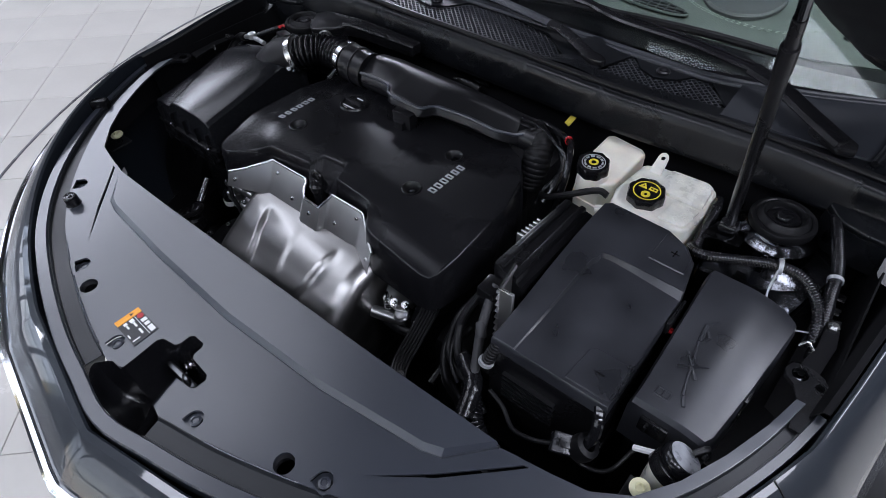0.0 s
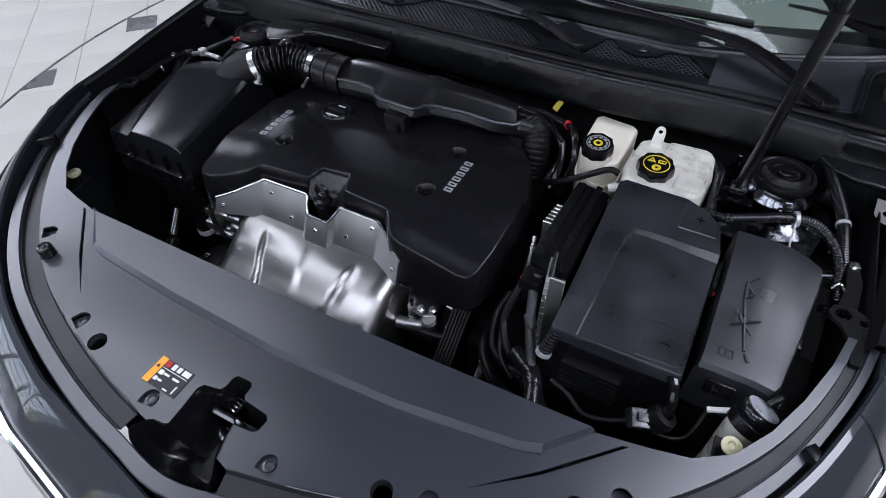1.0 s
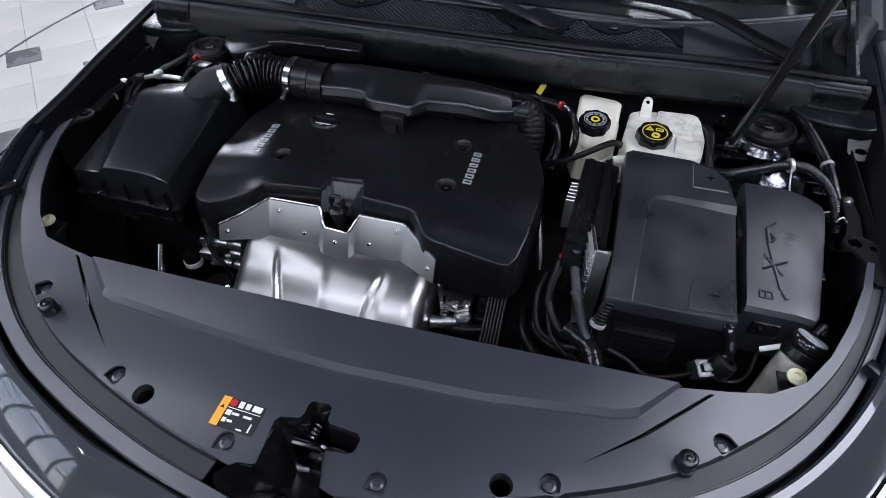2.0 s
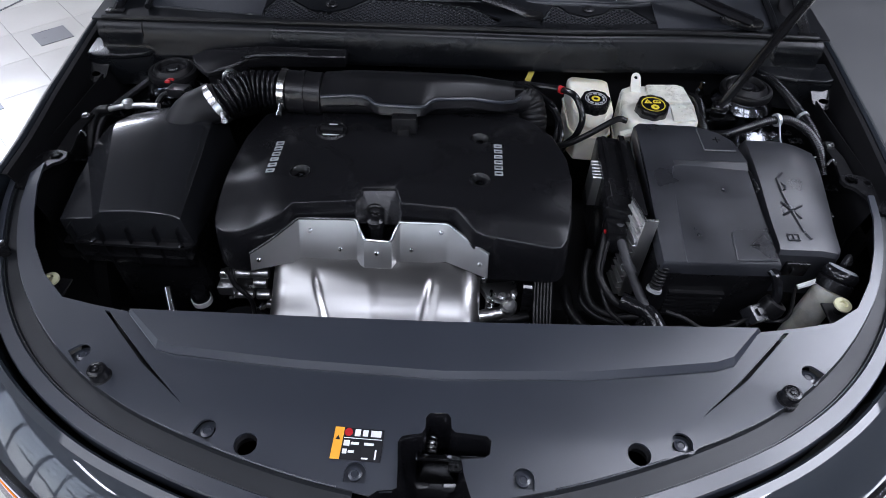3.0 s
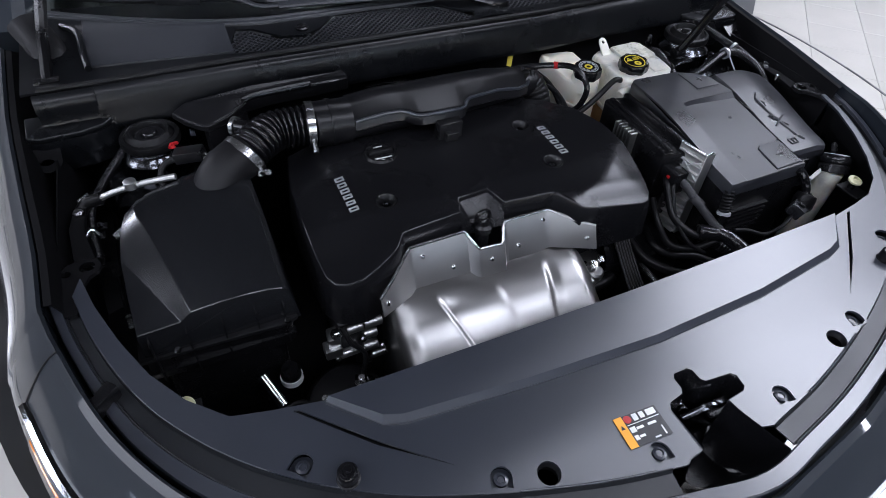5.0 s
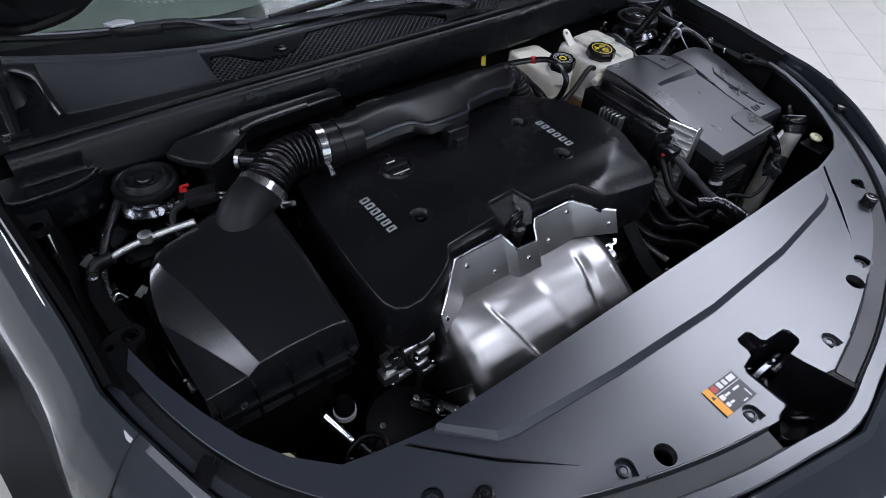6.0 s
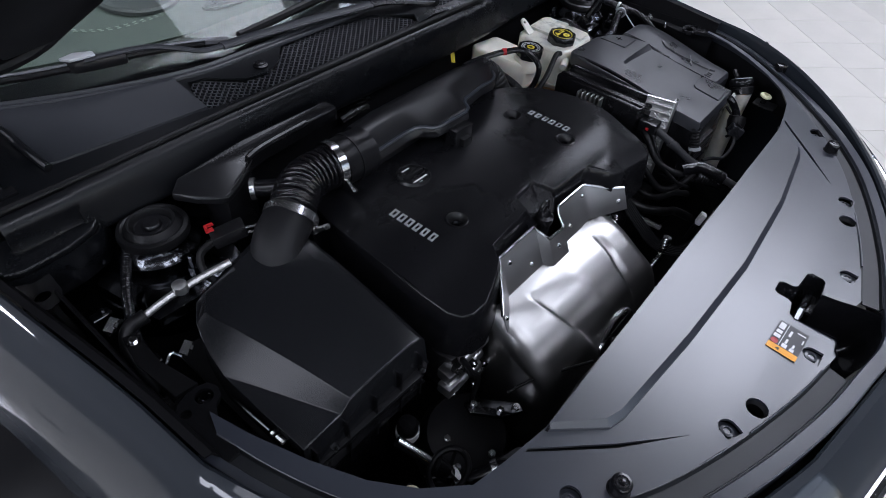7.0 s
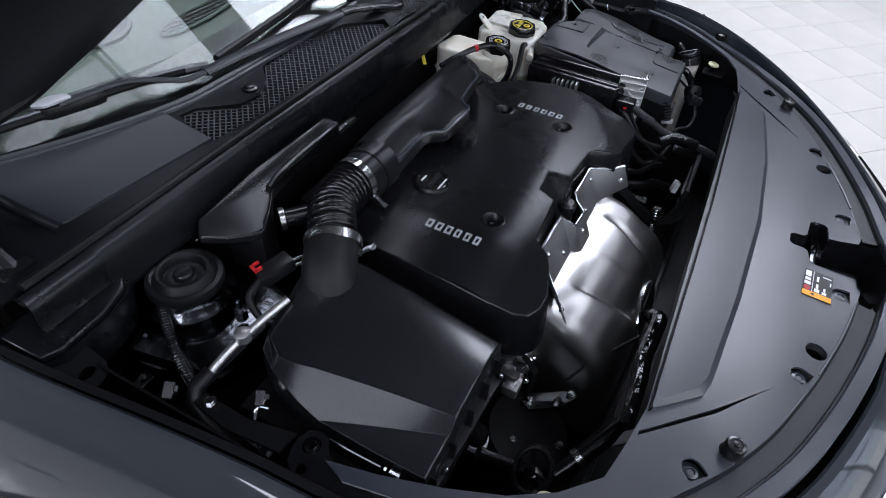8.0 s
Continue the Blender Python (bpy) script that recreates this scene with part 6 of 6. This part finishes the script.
for p in ((-.365, .640, .532), (-.322, .585, .532), (-.345, .600, .535), (-.43, .640, .508), (-.40, .572, .505), (-.452, .600, .500)):
    part("bolt", lathe([(.006, -.004), (.006, .004), (.0035, .004), (.0035, .007)], p, (-.1, -.25, 1), 6), STEEL, gc)
run("thin_cable", [(-.335, .60, .575), (-.30, .575, .60), (-.26, .545, .612), (-.225, .52, .62)], .0024, RUBBER, "thin black lead crossing below the heat shield", "cable")
run("taped_loom", [(-.15, .515, .60), (-.18, .500, .630), (-.23, .501, .630), (-.28, .503, .630), (-.33, .499, .634), (-.375, .497, .640), (-.41, .497, .636)], .013, CRINKLE, "taped wiring loom behind the radiator cover", "wiring", "wiring looms")
hv = thing("heater_pipes", (-.12, 1.15, .74), "bright heater pipes before the bulkhead", "pipe")
part("pipe", tube([(-.16, 1.155, .745), (-.13, 1.150, .752), (-.09, 1.155, .745)], .008, 10, 5), STEEL, hv)
part("foil", tube([(-.17, 1.168, .76), (-.12, 1.162, .765), (-.07, 1.168, .755)], .007, 10, 5), DARKMETAL, hv)

# ---- wipers ----
w1 = thing("wiper", (.155, 1.206, .865), "black windscreen wiper with a broad satin arm", "wiper", "windscreen wipers")
part("pivot_cap", prism([(.120, 1.200), (.150, 1.188), (.172, 1.194), (.176, 1.206), (.158, 1.218), (.10, 1.228)], .866, .884, .006), BLACK, w1)
part("arm_cover", tube([(.150, 1.203, .877), (.10, 1.222, .887), (.05, 1.243, .893), (.02, 1.250, .894)], .0135, 10, 5, flat=.5), BLACK, w1)
part("arm", tube([(.03, 1.248, .893), (-.10, 1.269, .894), (-.22, 1.286, .894), (-.30, 1.293, .894)], .0125, 10, 6, flat=.45), COWLEND, w1)
part("arm_hook", tube([(-.29, 1.292, .894), (-.335, 1.296, .896), (-.365, 1.318, .902), (-.405, 1.346, .908), (-.46, 1.358, .910), (-.50, 1.368, .908)], .0066, 8, 6, flat=.6), COWLEND, w1, "satin hooked end of the arm")
link = part("link", prism([(-.528, 1.386), (-.518, 1.368), (-.46, 1.350), (-.440, 1.346), (-.436, 1.360), (-.50, 1.390)], .890, .910, .006), BLACK, w1)
# silver colour imitates the window's reflection on this cap
part("link_cap", prism([(-.530, 1.385), (-.520, 1.370), (-.482, 1.362), (-.480, 1.376), (-.505, 1.390)], .9105, .916, .002), SILVER, link, "cap coloured pale for a window reflection")
part("blade", tube([(-.72, 1.448, .906), (-.58, 1.396, .899), (-.41, 1.354, .897), (-.29, 1.312, .893)], .0062, 8, 5, flat=1.1), RUBBER, w1)
part("blade_spine", tube([(-.72, 1.447, .9125), (-.58, 1.395, .9060), (-.43, 1.357, .9045), (-.36, 1.334, .9035), (-.30, 1.314, .901)], .0026, 6, 4), ARMGREY, w1)
part("blade_end", tube([(-.315, 1.320, .896), (-.278, 1.306, .893)], .0085, 8, 2, flat=.8), GREYLID, w1)
w2 = thing("wiper", (.60, 1.19, .88), "black windscreen wiper with a bright-edged arm", "wiper", "windscreen wipers")
part("pivot_cap", prism([(.545, 1.205), (.60, 1.172), (.624, 1.180), (.622, 1.20), (.575, 1.232), (.55, 1.235)], .872, .890, .006), BLACK, w2)
part("arm_cover", tube([(.600, 1.188, .888), (.54, 1.215, .900), (.47, 1.245, .917), (.42, 1.262, .922)], .019, 8, 5, flat=.45), GLOSS, w2)
part("arm", tube([(.42, 1.262, .922), (.30, 1.285, .922), (.15, 1.305, .916), (.06, 1.335, .914), (.02, 1.343, .912)], .011, 8, 5, flat=.5), GLOSS, w2)
part("arm_edge", tube([(.42, 1.268, .9285), (.30, 1.291, .9275), (.15, 1.311, .9255)], .002, 6, 4), GLOSS, w2)
part("blade", tube([(.45, 1.36, .912), (.3, 1.356, .912), (.1, 1.350, .902), (-.06, 1.332, .896), (-.25, 1.314, .890)], .0075, 8, 4, flat=1.1), RUBBER, w2)

# ---- floor tiles, laid last ----
M = .1485
CIRC = (0.03, 2.10, 2.56)
tile_bm = prism([(-M + .0012, -M + .0012), (M - .0012, -M + .0012), (M - .0012, M - .0012), (-M + .0012, M - .0012)], -.010, 0, .0012, 1)
bmesh.ops.recalc_face_normals(tile_bm, faces=tile_bm.faces)
tile_me = bpy.data.meshes.new("tile")
tile_bm.to_mesh(tile_me)
tile_me.materials.append(TILE)
tv = [v.co.copy() for v in tile_bm.verts]
tf = [[v.index for v in fc.verts] for fc in tile_bm.faces]
tile_bm.free()
rest_v, rest_f, near = [], [], []
for i in range(-34, 35):
    for j in range(-34, 35):
        u, v = i * 2 * M, j * 2 * M
        x, y = (u - v) / math.sqrt(2) - 2.0, (u + v) / math.sqrt(2) + 2.06 + M * math.sqrt(2)
        if abs(x) > 8.7 or not -6.9 < y < 11.7:
            continue
        d = min(math.hypot(x + 2.0, y - 1.9), math.hypot(x - 2.4, y - 1.6))
        near.append((d, x, y))
near.sort()
for k, (d, x, y) in enumerate(near):
    if k < 290:
        ob = new("tile", tile_me)
        ob.parent = floor
        ob.matrix_basis = pose(x, y, 0, 0, 0, 45)
    else:
        m = pose(x, y, 0, 0, 0, 45)
        o = len(rest_v)
        rest_v += [m @ q for q in tv]
        rest_f += [[o + n for n in fc] for fc in tf]
me = bpy.data.meshes.new("outer_tiles")
me.from_pydata(rest_v, [], rest_f)
me.materials.append(TILE)
far = new("outer_tiles", me)
far.parent = floor
tagged(far, kind="stuff")
for i in range(-6, 7):
    for j in range(-6, 5):
        x, y = -2.0 + .42 * i, 2.06 + .63 * j + .03 * i
        if math.hypot(x - CIRC[0], y - CIRC[1]) < CIRC[2] + .03 and abs(x) > .9:
            dia = [Vector(q) for a, b in zip(circle(x, y, .107, 4), circle(x, y, .107, 4)[1:] + circle(x, y, .107, 4)[:1]) for q in (a, ((a[0] + b[0]) / 2, (a[1] + b[1]) / 2))]
            mid = Vector(CIRC[:2])
            dia = [mid + (q - mid) * min(1, CIRC[2] / (q - mid).length) for q in dia]
            part("inset_tile", prism([(q.x, q.y) for q in dia], -.004, .003), INSET, floor)
ringv = [(CIRC[0] + CIRC[2] * math.cos(2 * math.pi * k / 120), CIRC[1] + CIRC[2] * math.sin(2 * math.pi * k / 120)) for k in range(120)]
part("display_ring", plate([(CIRC[0] + (p[0] - CIRC[0]) * 1.004, CIRC[1] + (p[1] - CIRC[1]) * 1.004) for p in ringv], [ringv], .0035, .004), INSET, floor, "dark line round the display circle")
